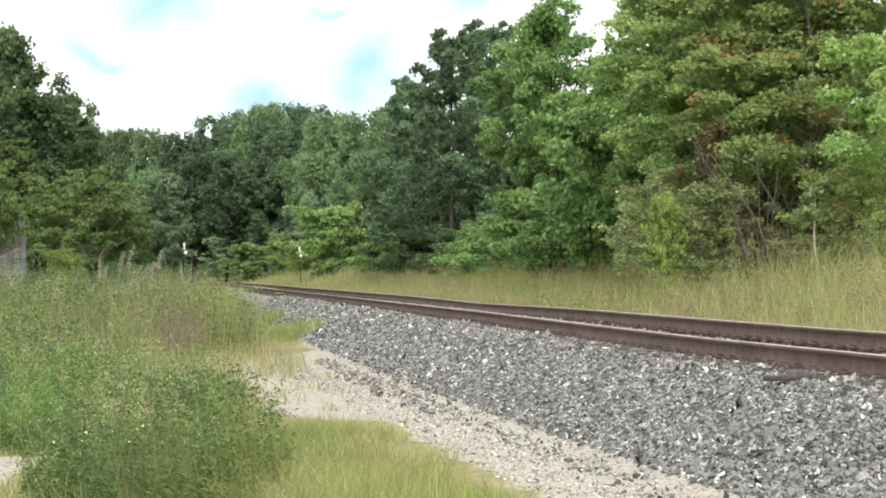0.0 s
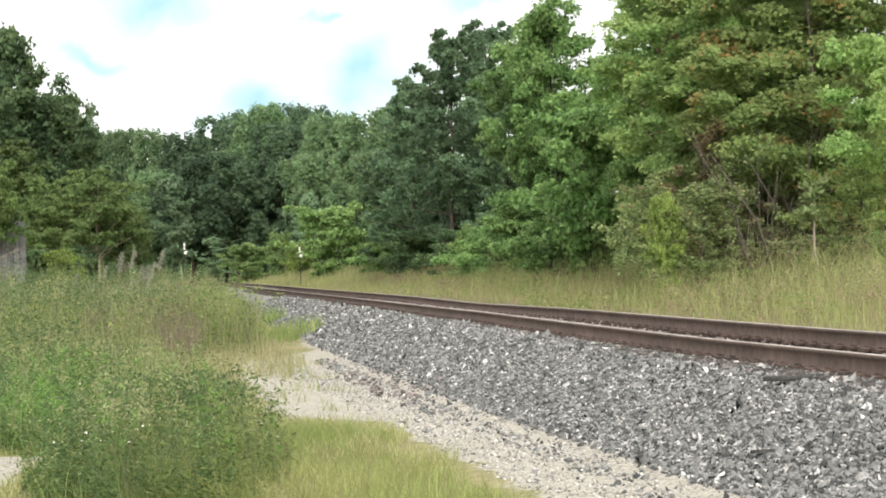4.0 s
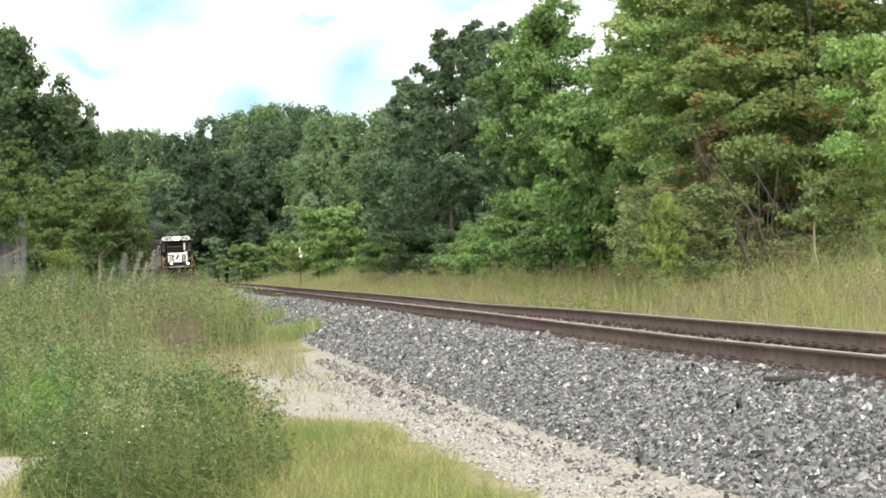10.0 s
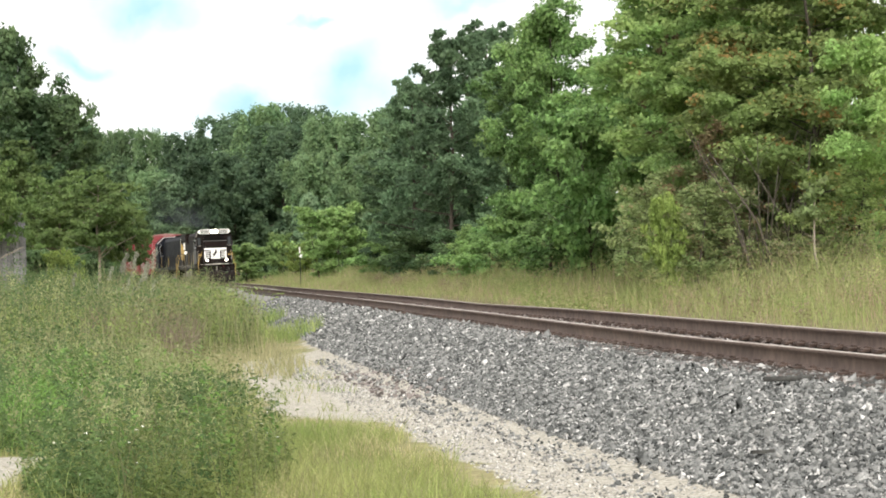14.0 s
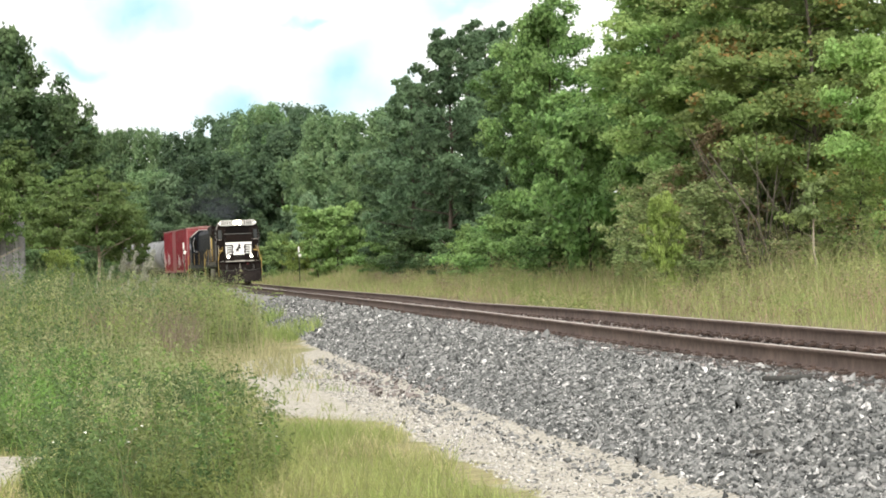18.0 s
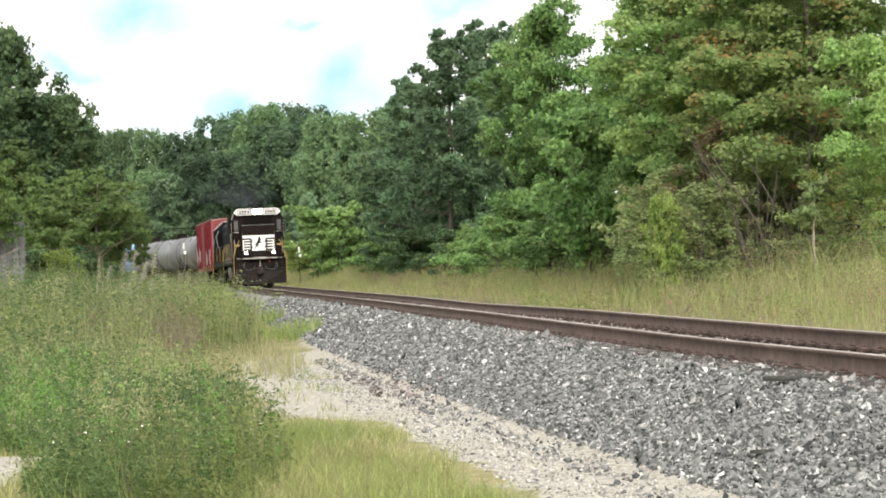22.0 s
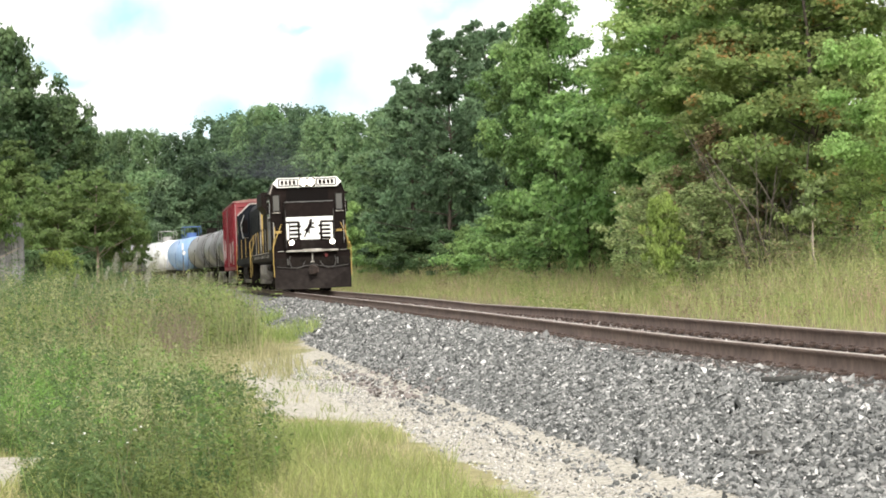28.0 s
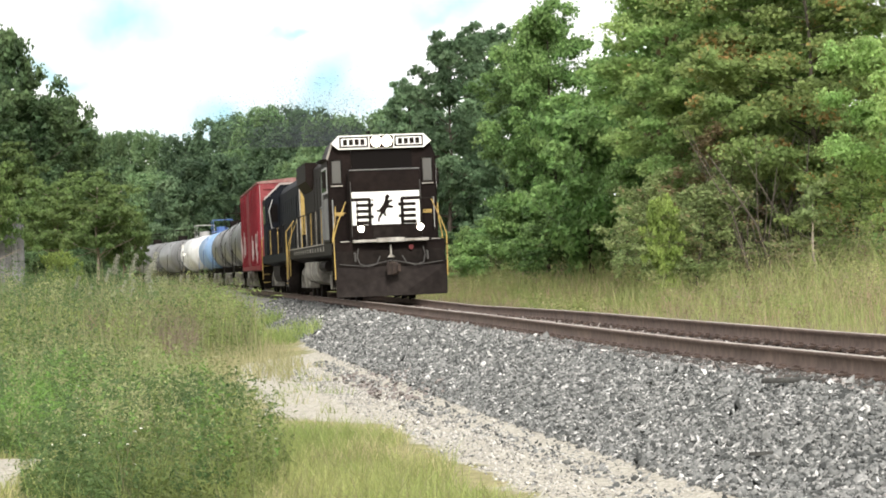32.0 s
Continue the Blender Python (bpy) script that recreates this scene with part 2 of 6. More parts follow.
GRASS_SHORT = leaf_material("grass_short", (0.19, 0.27, 0.075), (0.34, 0.36, 0.145), (0.43, 0.385, 0.22), share=0.12, patch=0.9)
GRASS_BRIGHT = leaf_material("grass_bright", (0.13, 0.25, 0.06), (0.20, 0.33, 0.09))
WEED = leaf_material("weed", (0.088, 0.152, 0.044), (0.300, 0.345, 0.125), vary=0.35, patch=1.5)
GOLDENROD = leaf_material("seeding_goldenrod", (0.27, 0.30, 0.115), (0.35, 0.35, 0.165), vary=0.25)
MAUVE = leaf_material("withered_mauve", (0.205, 0.165, 0.130), (0.285, 0.238, 0.180), vary=0.3)
WEED_DRY = leaf_material("weed_dry", (0.160, 0.185, 0.088), (0.250, 0.245, 0.135), (0.22, 0.17, 0.115))
WEED_BROWN = leaf_material("weed_brown", (0.22, 0.17, 0.11), (0.30, 0.25, 0.15), vary=0.4)
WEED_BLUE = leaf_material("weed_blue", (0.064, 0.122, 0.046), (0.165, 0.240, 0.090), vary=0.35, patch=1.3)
STRAW = leaf_material("straw", (0.27, 0.265, 0.135), (0.38, 0.355, 0.21), vary=0.3)
TANK_DOME = material("blue_fittings", (0.07, 0.13, 0.30), 0.5, vary=0.15, grain=3)
FLOWER = material("small_flower", (0.75, 0.75, 0.70), 0.8, vary=0.1)
BLACK = material("black_paint", (0.0080, 0.0056, 0.0052), 0.6, vary=0.35, grain=6, second=(0.0135, 0.0092, 0.0082), big=0.9, spec=0.06)
GRIME = material("grimy_black", (0.009, 0.0072, 0.0066), 0.85, vary=0.4, grain=7, bump=0.2, second=(0.020, 0.016, 0.014), big=1.0, spec=0.1)
DUST = material("dusty_steel", (0.015, 0.012, 0.0115), 0.9, vary=0.35, grain=6, second=(0.024, 0.020, 0.0185), big=0.8, spec=0.1)
WHITE = material("white_paint", (0.80, 0.80, 0.78), 0.5, vary=0.06, grain=5)
YELLOW = material("yellow_paint", (0.42, 0.29, 0.08), 0.6, vary=0.3, grain=6, second=(0.30, 0.21, 0.08), big=2)
BLUE = material("dark_blue_paint", (0.0075, 0.0088, 0.0125), 0.6, vary=0.3, grain=4, second=(0.013, 0.015, 0.020), big=0.7, spec=0.05)
RED = material("red_paint", (0.215, 0.012, 0.024), 0.6, vary=0.25, grain=4, second=(0.15, 0.014, 0.022), big=0.8)
# Boxcar ends: faded red, lightened in colour for the light that falls there.
RED_PALE = material("faded_lit_red", (0.24, 0.05, 0.056), 0.65, vary=0.2, grain=5, second=(0.19, 0.034, 0.04), big=0.8)
SILVER = material("bright_roof_edge", (0.38, 0.36, 0.355), 0.6, 0.3, vary=0.2, grain=6, second=(0.28, 0.24, 0.23), big=0.8)
ROOF_RED = material("weathered_red_roof", (0.20, 0.075, 0.075), 0.7, vary=0.3, grain=5, second=(0.27, 0.17, 0.155), big=1.1)
TANK_GREY = material("grey_tank_paint", (0.155, 0.160, 0.168), 0.4, vary=0.15, grain=2, second=(0.108, 0.107, 0.108), big=0.6)
TANK_BLUE = material("light_blue_tank_paint", (0.20, 0.33, 0.56), 0.5, vary=0.12, grain=2, second=(0.26, 0.38, 0.56), big=0.6)
TANK_WHITE = material("white_tank_paint", (0.66, 0.67, 0.68), 0.5, vary=0.12, grain=2, second=(0.52, 0.52, 0.52), big=0.6)
PALE = material("worn_pale_steel", (0.36, 0.345, 0.32), 0.65, vary=0.3, grain=9, second=(0.17, 0.15, 0.13), big=3)
RUSTY = material("rusty_casting", (0.030, 0.022, 0.019), 0.85, vary=0.4, grain=9, bump=0.3, second=(0.055, 0.038, 0.030), big=2)
GLASS = material("dark_glass", (0.045, 0.050, 0.053), 0.08, vary=0.05, spec=0.6)
GLASS_DARK = material("tinted_glass", (0.006, 0.005, 0.005), 0.3, vary=0.05, spec=0.05)
MARKER = material("dull_red_glass", (0.085, 0.008, 0.010), 0.4, vary=0.2, grain=9)
HOSE = material("grey_rubber_hose", (0.06, 0.057, 0.055), 0.7, vary=0.25, grain=9)
DRIFTWOOD = material("weathered_wood", (0.030, 0.030, 0.028), 0.9, vary=0.45, grain=18, bump=0.5, second=(0.062, 0.062, 0.058), big=4)
ROAD_DUST = material("road_dust_on_steel", (0.10, 0.092, 0.083), 0.95, vary=0.4, grain=7, bump=0.2, second=(0.30, 0.28, 0.25), big=1.5)
HOOD_GREY = material("dull_grey_paint", (0.095, 0.095, 0.10), 0.6, vary=0.3, grain=6, second=(0.16, 0.155, 0.15), big=1.4)
GREY = material("grey_metal", (0.32, 0.32, 0.32), 0.5, 0.3, vary=0.2, grain=8)
LAMP = glow("headlight_glass", (1.0, 0.86, 0.62), 30.0)
LAMP_SMALL = glow("ditch_light_glass", (1.0, 0.88, 0.70), 14.0)
SCRAWL = material("faded_scrawl", (0.42, 0.33, 0.33), 0.7, vary=0.2)
BOARD = material("weathered_board", (0.20, 0.20, 0.215), 0.9, vary=0.3, grain=12, bump=0.3, second=(0.12, 0.12, 0.128), big=2, per=0.2)
PLUME = leaf_material("plume", (0.28, 0.29, 0.23), (0.39, 0.39, 0.32))
STALK = leaf_material("pale_stalk", (0.225, 0.255, 0.120), (0.33, 0.34, 0.18), vary=0.3)
REED_STEM = material("reed_stem", (0.20, 0.23, 0.11), 0.8, vary=0.2, grain=12)
SIGN_WHITE = material("sign_white", (0.58, 0.58, 0.56), 0.6, vary=0.15)

# ---- mesh helpers ----
def mesh_of(name, verts, faces, mats, smooth_faces=False, index=None):
    """A mesh from arrays: verts (n, 3), faces (m, 3 or 4)."""
    me = bpy.data.meshes.new(name)
    verts, faces = np.asarray(verts, np.float32), np.asarray(faces, np.int32)
    me.vertices.add(len(verts))
    me.vertices.foreach_set("co", verts.ravel())
    me.loops.add(faces.size)
    me.loops.foreach_set("vertex_index", faces.ravel())
    me.polygons.add(len(faces))
    me.polygons.foreach_set("loop_start", np.arange(0, faces.size, faces.shape[1], dtype=np.int32))
    if index is not None:
        me.polygons.foreach_set("material_index", np.asarray(index, np.int32))
    for m in (mats if isinstance(mats, (list, tuple)) else [mats]):
        me.materials.append(m)
    me.update(calc_edges=True)
    if smooth_faces:
        me.polygons.foreach_set("use_smooth", np.ones(len(faces), bool))
    return me


def part(name, bm, mat, parent=None, label="", bevel=0.0, at=None):
    """Links a bmesh as one mesh object under a thing or a part."""
    if bevel:
        bmesh.ops.bevel(bm, geom=bm.edges[:], offset=bevel, segments=1, affect="EDGES", clamp_overlap=True)
    me = bpy.data.meshes.new(name)
    bm.to_mesh(me)
    bm.free()
    me.materials.append(mat)
    ob = new(name, me)
    if parent:
        ob.parent = parent
    if at is not None:
        ob.matrix_basis = at
    if label:
        ob["label"] = label
    return ob


def box(x0, x1, y0, y1, z0, z1, bm=None):
    bm = bm or bmesh.new()
    m = Matrix.LocRotScale(((x0 + x1) / 2, (y0 + y1) / 2, (z0 + z1) / 2), None, (abs(x1 - x0), abs(y1 - y0), abs(z1 - z0)))
    bmesh.ops.create_cube(bm, size=1, matrix=m)
    return bm


def rod(a, b, r, bm=None, n=6, r2=None):
    """A round bar from a to b."""
    bm = bm or bmesh.new()
    a, b = Vector(a), Vector(b)
    m = Matrix.Translation((a + b) / 2) @ (b - a).to_track_quat("Z", "Y").to_matrix().to_4x4()
    bmesh.ops.create_cone(bm, cap_ends=True, segments=n, radius1=r, radius2=r if r2 is None else r2, depth=(b - a).length, matrix=m)
    return bm


def bent(points, r, bm=None, n=6):
    bm = bm or bmesh.new()
    for a, b in zip(points, points[1:]):
        rod(a, b, r, bm, n)
    return bm


def prism(poly, lo, hi, axis="x", bm=None):
    """A polygon drawn out from lo to hi along an axis; its two coordinates are the other two axes in order."""
    bm = bm or bmesh.new()

    def place(u, v, w):
        return {"x": (w, u, v), "y": (u, w, v), "z": (u, v, w)}[axis]
    a, b = ([bm.verts.new(place(u, v, w)) for u, v in poly] for w in (lo, hi))
    bm.faces.new(a), bm.faces.new(b[::-1])
    for i in range(len(poly)):
        j = (i + 1) % len(poly)
        bm.faces.new((a[i], b[i], b[j], a[j]))
    bmesh.ops.recalc_face_normals(bm, faces=bm.faces[:])
    return bm


# ---- the track's line ----
KNOT_S = [-20, 20, 60, 100, 130, 160, 200, 260, 640]
KNOT_H = [0.1456, 0.121, 0.1187, 0.1162, 0.1186, 0.153, 0.2263, 0.34, 0.80]
CANT_S, CANT = [-12, 2, 16, 30], [0.028, 0.0116, -0.0200, 0.004]
DIP_S, DIP = [-12, 5, 22, 45, 80], [-0.063, 0.004, 0.019, 0.023, 0.017]
LINE_S = np.arange(-60, 640, 0.5)
LINE_H = np.interp(LINE_S, KNOT_S, KNOT_H)
_mid = (LINE_H[1:] + LINE_H[:-1]) / 2
LINE_X = np.concatenate([[0], np.cumsum(-np.sin(_mid) * 0.5)])
LINE_Y = np.concatenate([[0], np.cumsum(np.cos(_mid) * 0.5)])
LINE_X += 2.051 - np.interp(0, LINE_S, LINE_X)
LINE_Y += 40.307 - np.interp(0, LINE_S, LINE_Y)


def track(s):
    """Place, heading, height and cant of the track's middle at s."""
    c = float(np.interp(s, CANT_S, CANT))
    return (float(np.interp(s, LINE_S, LINE_X)), float(np.interp(s, LINE_S, LINE_Y)), float(np.interp(s, LINE_S, LINE_H)),
            float(np.interp(s, DIP_S, DIP)) + 0.75 * math.sin(c), c)


def beside(s, lat, h=0.0):
    """A point lat metres to the far side of the track's middle, h over the rail heads."""
    x, y, th, z, c = track(s)
    lh = lat * math.cos(c) - h * math.sin(c)
    return Vector((x + lh * math.cos(th), y + lh * math.sin(th), z + lat * math.sin(c) + h * math.cos(c)))


def station(x, y):
    """Arrays x, y: the track's s and the signed distance from it (positive on the far side)."""
    x, y = np.asarray(x, float), np.asarray(y, float)
    s, d = np.empty(x.size), np.empty(x.size)
    xf, yf = x.ravel(), y.ravel()
    lx, ly, lh, ls = LINE_X[::4], LINE_Y[::4], LINE_H[::4], LINE_S[::4]
    for i in range(0, xf.size, 4000):
        dx, dy = xf[i:i + 4000, None] - lx, yf[i:i + 4000, None] - ly
        j = np.argmin(dx * dx + dy * dy, 1)
        r = np.arange(len(j))
        along = -dx[r, j] * np.sin(lh[j]) + dy[r, j] * np.cos(lh[j])
        s[i:i + 4000] = ls[j] + np.clip(along, -1e4, 1e4) * (np.abs(along) < 2.5)
        d[i:i + 4000] = np.where(np.abs(along) < 2.5, dx[r, j] * np.cos(lh[j]) + dy[r, j] * np.sin(lh[j]), np.hypot(dx[r, j], dy[r, j]) * np.sign(dx[r, j] * np.cos(lh[j]) + dy[r, j] * np.sin(lh[j])))
    return s.reshape(x.shape), d.reshape(x.shape)


def wave(x, y, k, seed=0.0):
    """Soft uneven relief, -1 to 1."""
    return (np.sin(k * x + 1.7 * seed) * np.cos(0.83 * k * y + seed) + 0.6 * np.sin(2.1 * k * y - 1.3 * k * x + 2.2 * seed)
            + 0.4 * np.cos(3.7 * k * x + 2.9 * k * y + seed)) / 2


TOE = 3.45
EDGE_OF_STONES = 3.2
PROFILE_D = [-40, -14, -9, -6, -TOE, -1.45, -0.9, 0.9, 1.45, 2.9, 7, 14, 40]
PROFILE_Z = [-0.35, -0.45, -0.62, -0.74, -0.76, -0.228, -0.212, -0.225, -0.245, -0.50, -0.52, -0.42, -0.2]


def ground_z(x, y):
    s, d = station(x, y)
    z = np.interp(d, PROFILE_D, PROFILE_Z)
    off = np.clip((np.abs(d) - 3.6) / 4, 0, 1)
    return z + np.interp(s, DIP_S, DIP) * (np.abs(d) < 4) + off * 0.06 * wave(x, y, 0.9, 1.0)


def grow(lo, hi, step, far, rate):
    """Even steps from lo to hi, then growing ones out to far on both sides."""
    mid = list(np.arange(lo, hi + 1e-6, step))
    out, w = [], step
    p = hi
    while p < far:
        w *= rate
        p += w
        out.append(p)
    left, w, p = [], step, lo
    while p > -far:
        w *= rate
        p -= w
        left.append(p)
    return np.array(left[::-1] + mid + out)


gx, gy = grow(-12, 13, 0.25, 2600, 1.22), grow(9, 90, 0.5, 2600, 1.14)
GX, GY = np.meshgrid(gx, gy)
GZ = ground_z(GX, GY)
far_out = np.hypot(GX, GY) > 420
GZ[far_out] = -0.3
nx, ny = len(gx), len(gy)
ii = (np.arange(ny - 1)[:, None] * nx + np.arange(nx - 1)).ravel()
faces = np.stack([ii, ii + 1, ii + nx + 1, ii + nx], 1)
_, fd = station(GX, GY)
gravel = np.clip(0.5 + (fd + EDGE_OF_STONES + 0.08 * wave(GX, GY, 1.4, 6)) * 1.6, 0, 1) * np.clip(0.5 + (2.6 - fd) * 1.1, 0, 1)
sand_edge = np.interp(GY, [0, 26, 28, 44, 50], [-4.7, -4.6, -5.6, -5.3, -3.4])
sand = np.clip(0.5 + (fd - sand_edge) * 1.2, 0, 1) * (fd < 0) * (GY < 55)
sand = np.maximum(sand, np.clip(1.2 - np.hypot((GX + 3.5) / 0.7, (GY - 20.0) / 2.4), 0, 0.8))
ground = new("ground", mesh_of("ground", np.stack([GX, GY, GZ], -1).reshape(-1, 3), faces, GROUND, True))
for mask, values in (("sand", sand), ("gravel", gravel * (np.abs(GY - 100) < 300))):
    ground.data.attributes.new(mask, "FLOAT", "POINT").data.foreach_set("value", values.ravel().astype(np.float32))
tagged(ground, "sandy ground with grass and a gravel track bed", "ground", kind="structure")


def distant_woods():
    """A ragged belt of far trees all around, which closes the place."""
    far = np.random.default_rng(5)
    n = 900
    a = np.linspace(0, 2 * np.pi, n, endpoint=False)
    top = 11 + 3.5 * np.sin(9 * a) + 2.5 * np.sin(23 * a + 1) + far.uniform(-1.2, 1.6, n)
    V = [np.stack([r * np.cos(a), r * np.sin(a), z], 1) for r, z in ((545, np.full(n, -1.0)), (540 + far.uniform(-3, 3, n), top * 0.5), (548, top), (560, np.full(n, -1.0)))]
    i = np.arange(n)
    j = (i + 1) % n
    F = np.concatenate([np.stack([i + k * n, j + k * n, j + (k + 1) * n, i + (k + 1) * n], 1) for k in range(3)])
    ob = new("distant_woods", mesh_of("distant_woods", np.concatenate(V), F, WOODS))
    return tagged(ob, "distant belt of dark green woods", "woods", kind="structure")


distant_woods()
rng = np.random.default_rng(7)


# ---- plants: arrays of blades and leaves ----
def blades(name, P, height, width, lean, mat, label, category, bend=0.35, plain=False):
    """Curved tapering blades, one island each, joined into one mesh."""
    n = len(P)
    a = rng.uniform(0, 2 * np.pi, n)
    turn = rng.uniform(0, 2 * np.pi, n)
    out = np.stack([np.cos(a), np.sin(a), np.zeros(n)], 1)
    side = np.stack([np.cos(turn), np.sin(turn), np.zeros(n)], 1) * width[:, None]
    L = (height * lean)[:, None]
    up = np.array([0, 0, 1.0])
    mid = P + out * L * bend + up * (height * 0.55)[:, None]
    tip = P + out * L + up * (height * (1 - 0.25 * lean))[:, None]
    if plain:
        V = np.stack([P - side / 2, mid + side * 0.7, tip, mid - side * 0.3], 1).reshape(-1, 3)
        return tagged(new(name, mesh_of(name, V, np.arange(n)[:, None] * 4 + [0, 1, 2, 3], mat)), label, category, kind="stuff")
    V = np.stack([P - side / 2, P + side / 2, mid + side * 0.4, mid - side * 0.4, tip + side * 0.06, tip - side * 0.06], 1).reshape(-1, 3)
    b = np.arange(n)[:, None] * 6
    F = np.concatenate([b + [0, 1, 2, 3], b + [3, 2, 4, 5]])
    return tagged(new(name, mesh_of(name, V, F, mat)), label, category, kind="stuff")


def leaf_cloud(P, N, size, mat, name, aspect=0.55, corners=4):
    """Kite-shaped leaves at P facing N, folded a little along the middle, or plain three-cornered ones; returns a mesh."""
    n = len(P)
    N = N / (np.linalg.norm(N, axis=1, keepdims=True) + 1e-9)
    r = rng.normal(size=(n, 3))
    U = np.cross(N, r)
    U /= np.linalg.norm(U, axis=1, keepdims=True) + 1e-9
    W = np.cross(N, U)
    s = size[:, None] if np.ndim(size) else size
    if corners == 3:
        V = np.stack([P - U * s * 0.5 - W * s * aspect * 0.5, P + U * s * 0.5 - W * s * aspect * 0.4, P + W * s * aspect * 0.7 + N * s * 0.1], 1).reshape(-1, 3)
        return mesh_of(name, V, np.arange(n)[:, None] * 3 + [0, 1, 2], mat)
    V = np.stack([P - U * s * 0.5, P + W * s * aspect * 0.5 + N * s * 0.10, P + U * s * 0.5 - N * s * 0.08, P - W * s * aspect * 0.5 + N * s * 0.10], 1).reshape(-1, 3)
    F = np.arange(n)[:, None] * 4 + [0, 1, 2, 3]
    return mesh_of(name, V, F, mat)


def crown_points(clumps, per, flat, inner=0.14):
    """Leaf places, facings and sizes: small flat sprays round each clump (x, y, z, radius), and larger leaves in its shade."""
    C = np.array(clumps)
    sub = 8
    c, r = np.repeat(C[:, :3], sub, 0), np.repeat(C[:, 3], sub)
    v = rng.normal(size=c.shape)
    v /= np.linalg.norm(v, axis=1, keepdims=True)
    v[:, 2] = np.where(v[:, 2] < -0.5, -v[:, 2], v[:, 2])
    c = c + v * (r * rng.uniform(0.2, 0.95, len(r)))[:, None] * [1, 1, flat]
    k = np.maximum(3, (per * r * r / sub * rng.uniform(0.5, 1.5, len(r))).astype(int))
    i = np.repeat(np.arange(len(c)), k)
    w = rng.normal(size=(len(i), 3))
    w *= rng.uniform(0, 1, (len(i), 1)) ** 0.45 / np.linalg.norm(w, axis=1, keepdims=True)
    P = c[i] + w * (r * rng.uniform(0.32, 0.85, len(r)))[i][:, None] * [1, 1, 0.85 * flat]
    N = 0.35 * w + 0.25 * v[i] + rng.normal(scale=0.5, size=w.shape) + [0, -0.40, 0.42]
    j = rng.integers(0, len(C), int(inner * len(P)))
    Q = C[j, :3] + rng.normal(scale=0.36, size=(len(j), 3)) * C[j, 3:] * [1, 1, flat]
    S = np.concatenate([rng.uniform(0.7, 1.3, len(P)), rng.uniform(1.1, 1.7, len(Q))])
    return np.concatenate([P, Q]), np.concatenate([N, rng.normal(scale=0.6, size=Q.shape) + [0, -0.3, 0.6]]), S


def tree(name, height, spread, bottom, clump, leaf, per, mat, bark, label, seed, top=0.35, trunk=0.16, lean=0.0, stems=1, category="tree", limbs=30, flat=0.7, corners=3, fill=0):
    """A tree with its foot at the origin: tapered trunk, limbs and a crown of many leaf clumps."""
    global rng
    keep, rng = rng, np.random.default_rng(seed)
    root = new(name)
    bm = bmesh.new()
    clumps = []
    for k in range(stems):
        ang = rng.uniform(0, 6.28)
        off = 0.0 if stems == 1 else rng.uniform(0.2, 0.5) * spread
        foot = Vector((math.cos(ang) * off * 0.4, math.sin(ang) * off * 0.4, 0))
        p, r = foot.copy(), trunk
        n = 6
        line = [p.copy()]
        for i in range(n):
            q = p + Vector((rng.normal(0, 0.05) * height / n + lean * height / n + math.cos(ang) * off * 0.12, rng.normal(0, 0.05) * height / n + math.sin(ang) * off * 0.12, height * 0.9 / n))
            rod(p, q, r, bm, 7, r * 0.8)
            p, r = q, r * 0.8
            line.append(p.copy())
        for i in range(limbs):
            u = max(0.15, bottom / height * 0.8) + (i + rng.uniform(0, 1)) / limbs * (0.97 - max(0.15, bottom / height * 0.8))
            j = min(int(u * n), n - 1)
            a = line[j].lerp(line[j + 1], u * n - j)
            reach = spread * (1 - abs((u - 0.45) / 0.62) ** 2.2) * rng.uniform(0.55, 1.0)
            reach = max(reach, spread * top * 0.6)
            g = rng.uniform(0, 6.28)
            b = a + Vector((math.cos(g) * reach, math.sin(g) * reach, reach * rng.uniform(0.1, 0.7)))
            rod(a, a.lerp(b, 0.8), trunk * 0.32 * (1.1 - u), bm, 5, trunk * 0.1)
            for w in (0.35, 0.7, 1.0):
                c = a.lerp(b, w)
                clumps.append((c.x + rng.normal(0, 0.2) * clump, c.y + rng.normal(0, 0.2) * clump, max(c.z, bottom * 0.9 + 0.2) + rng.normal(0, 0.25) * clump, clump * rng.uniform(0.6, 1.15) * (1.12 - 0.32 * w)))
        for k in range(5):
            clumps.append((p.x + rng.normal(0, 0.6) * clump, p.y + rng.normal(0, 0.6) * clump, p.z + rng.uniform(-0.7, 0.55) * clump, clump * rng.uniform(0.35, 0.65)))
    for k in range(fill):
        v = rng.normal(size=3)
        v *= rng.uniform(0.45, 1) ** 0.5 / np.linalg.norm(v)
        clumps.append((v[0] * spread * 0.95, v[1] * spread * 0.95, height * (0.58 + 0.42 * v[2]), clump * rng.uniform(0.8, 1.45)))
    part("trunk", bm, bark, root)
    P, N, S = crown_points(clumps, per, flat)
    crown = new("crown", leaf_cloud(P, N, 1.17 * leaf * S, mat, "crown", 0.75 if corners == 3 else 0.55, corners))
    crown.parent = root
    rng = keep
    return tagged(root, label, category)

# ---- railway track ----
railway = tagged(new("railway_track"), "single rusty railway track on wooden ties", "railway track", kind="structure")


def sweep(name, section, stations, lat, mats, split, parent):
    """A section (across, up) drawn along the track; faces whose index is in split take the second material."""
    k = len(section)
    V = []
    for s in stations:
        for u, v in section:
            V.append(beside(s, lat + u, v))
    F, idx = [], []
    for i in range(len(stations) - 1):
        for j in range(k):
            F.append((i * k + j, i * k + (j + 1) % k, (i + 1) * k + (j + 1) % k, (i + 1) * k + j))
            idx.append(1 if j in split else 0)
    ob = new(name, mesh_of(name, V, F, mats, False, idx))
    ob.parent = parent
    return ob


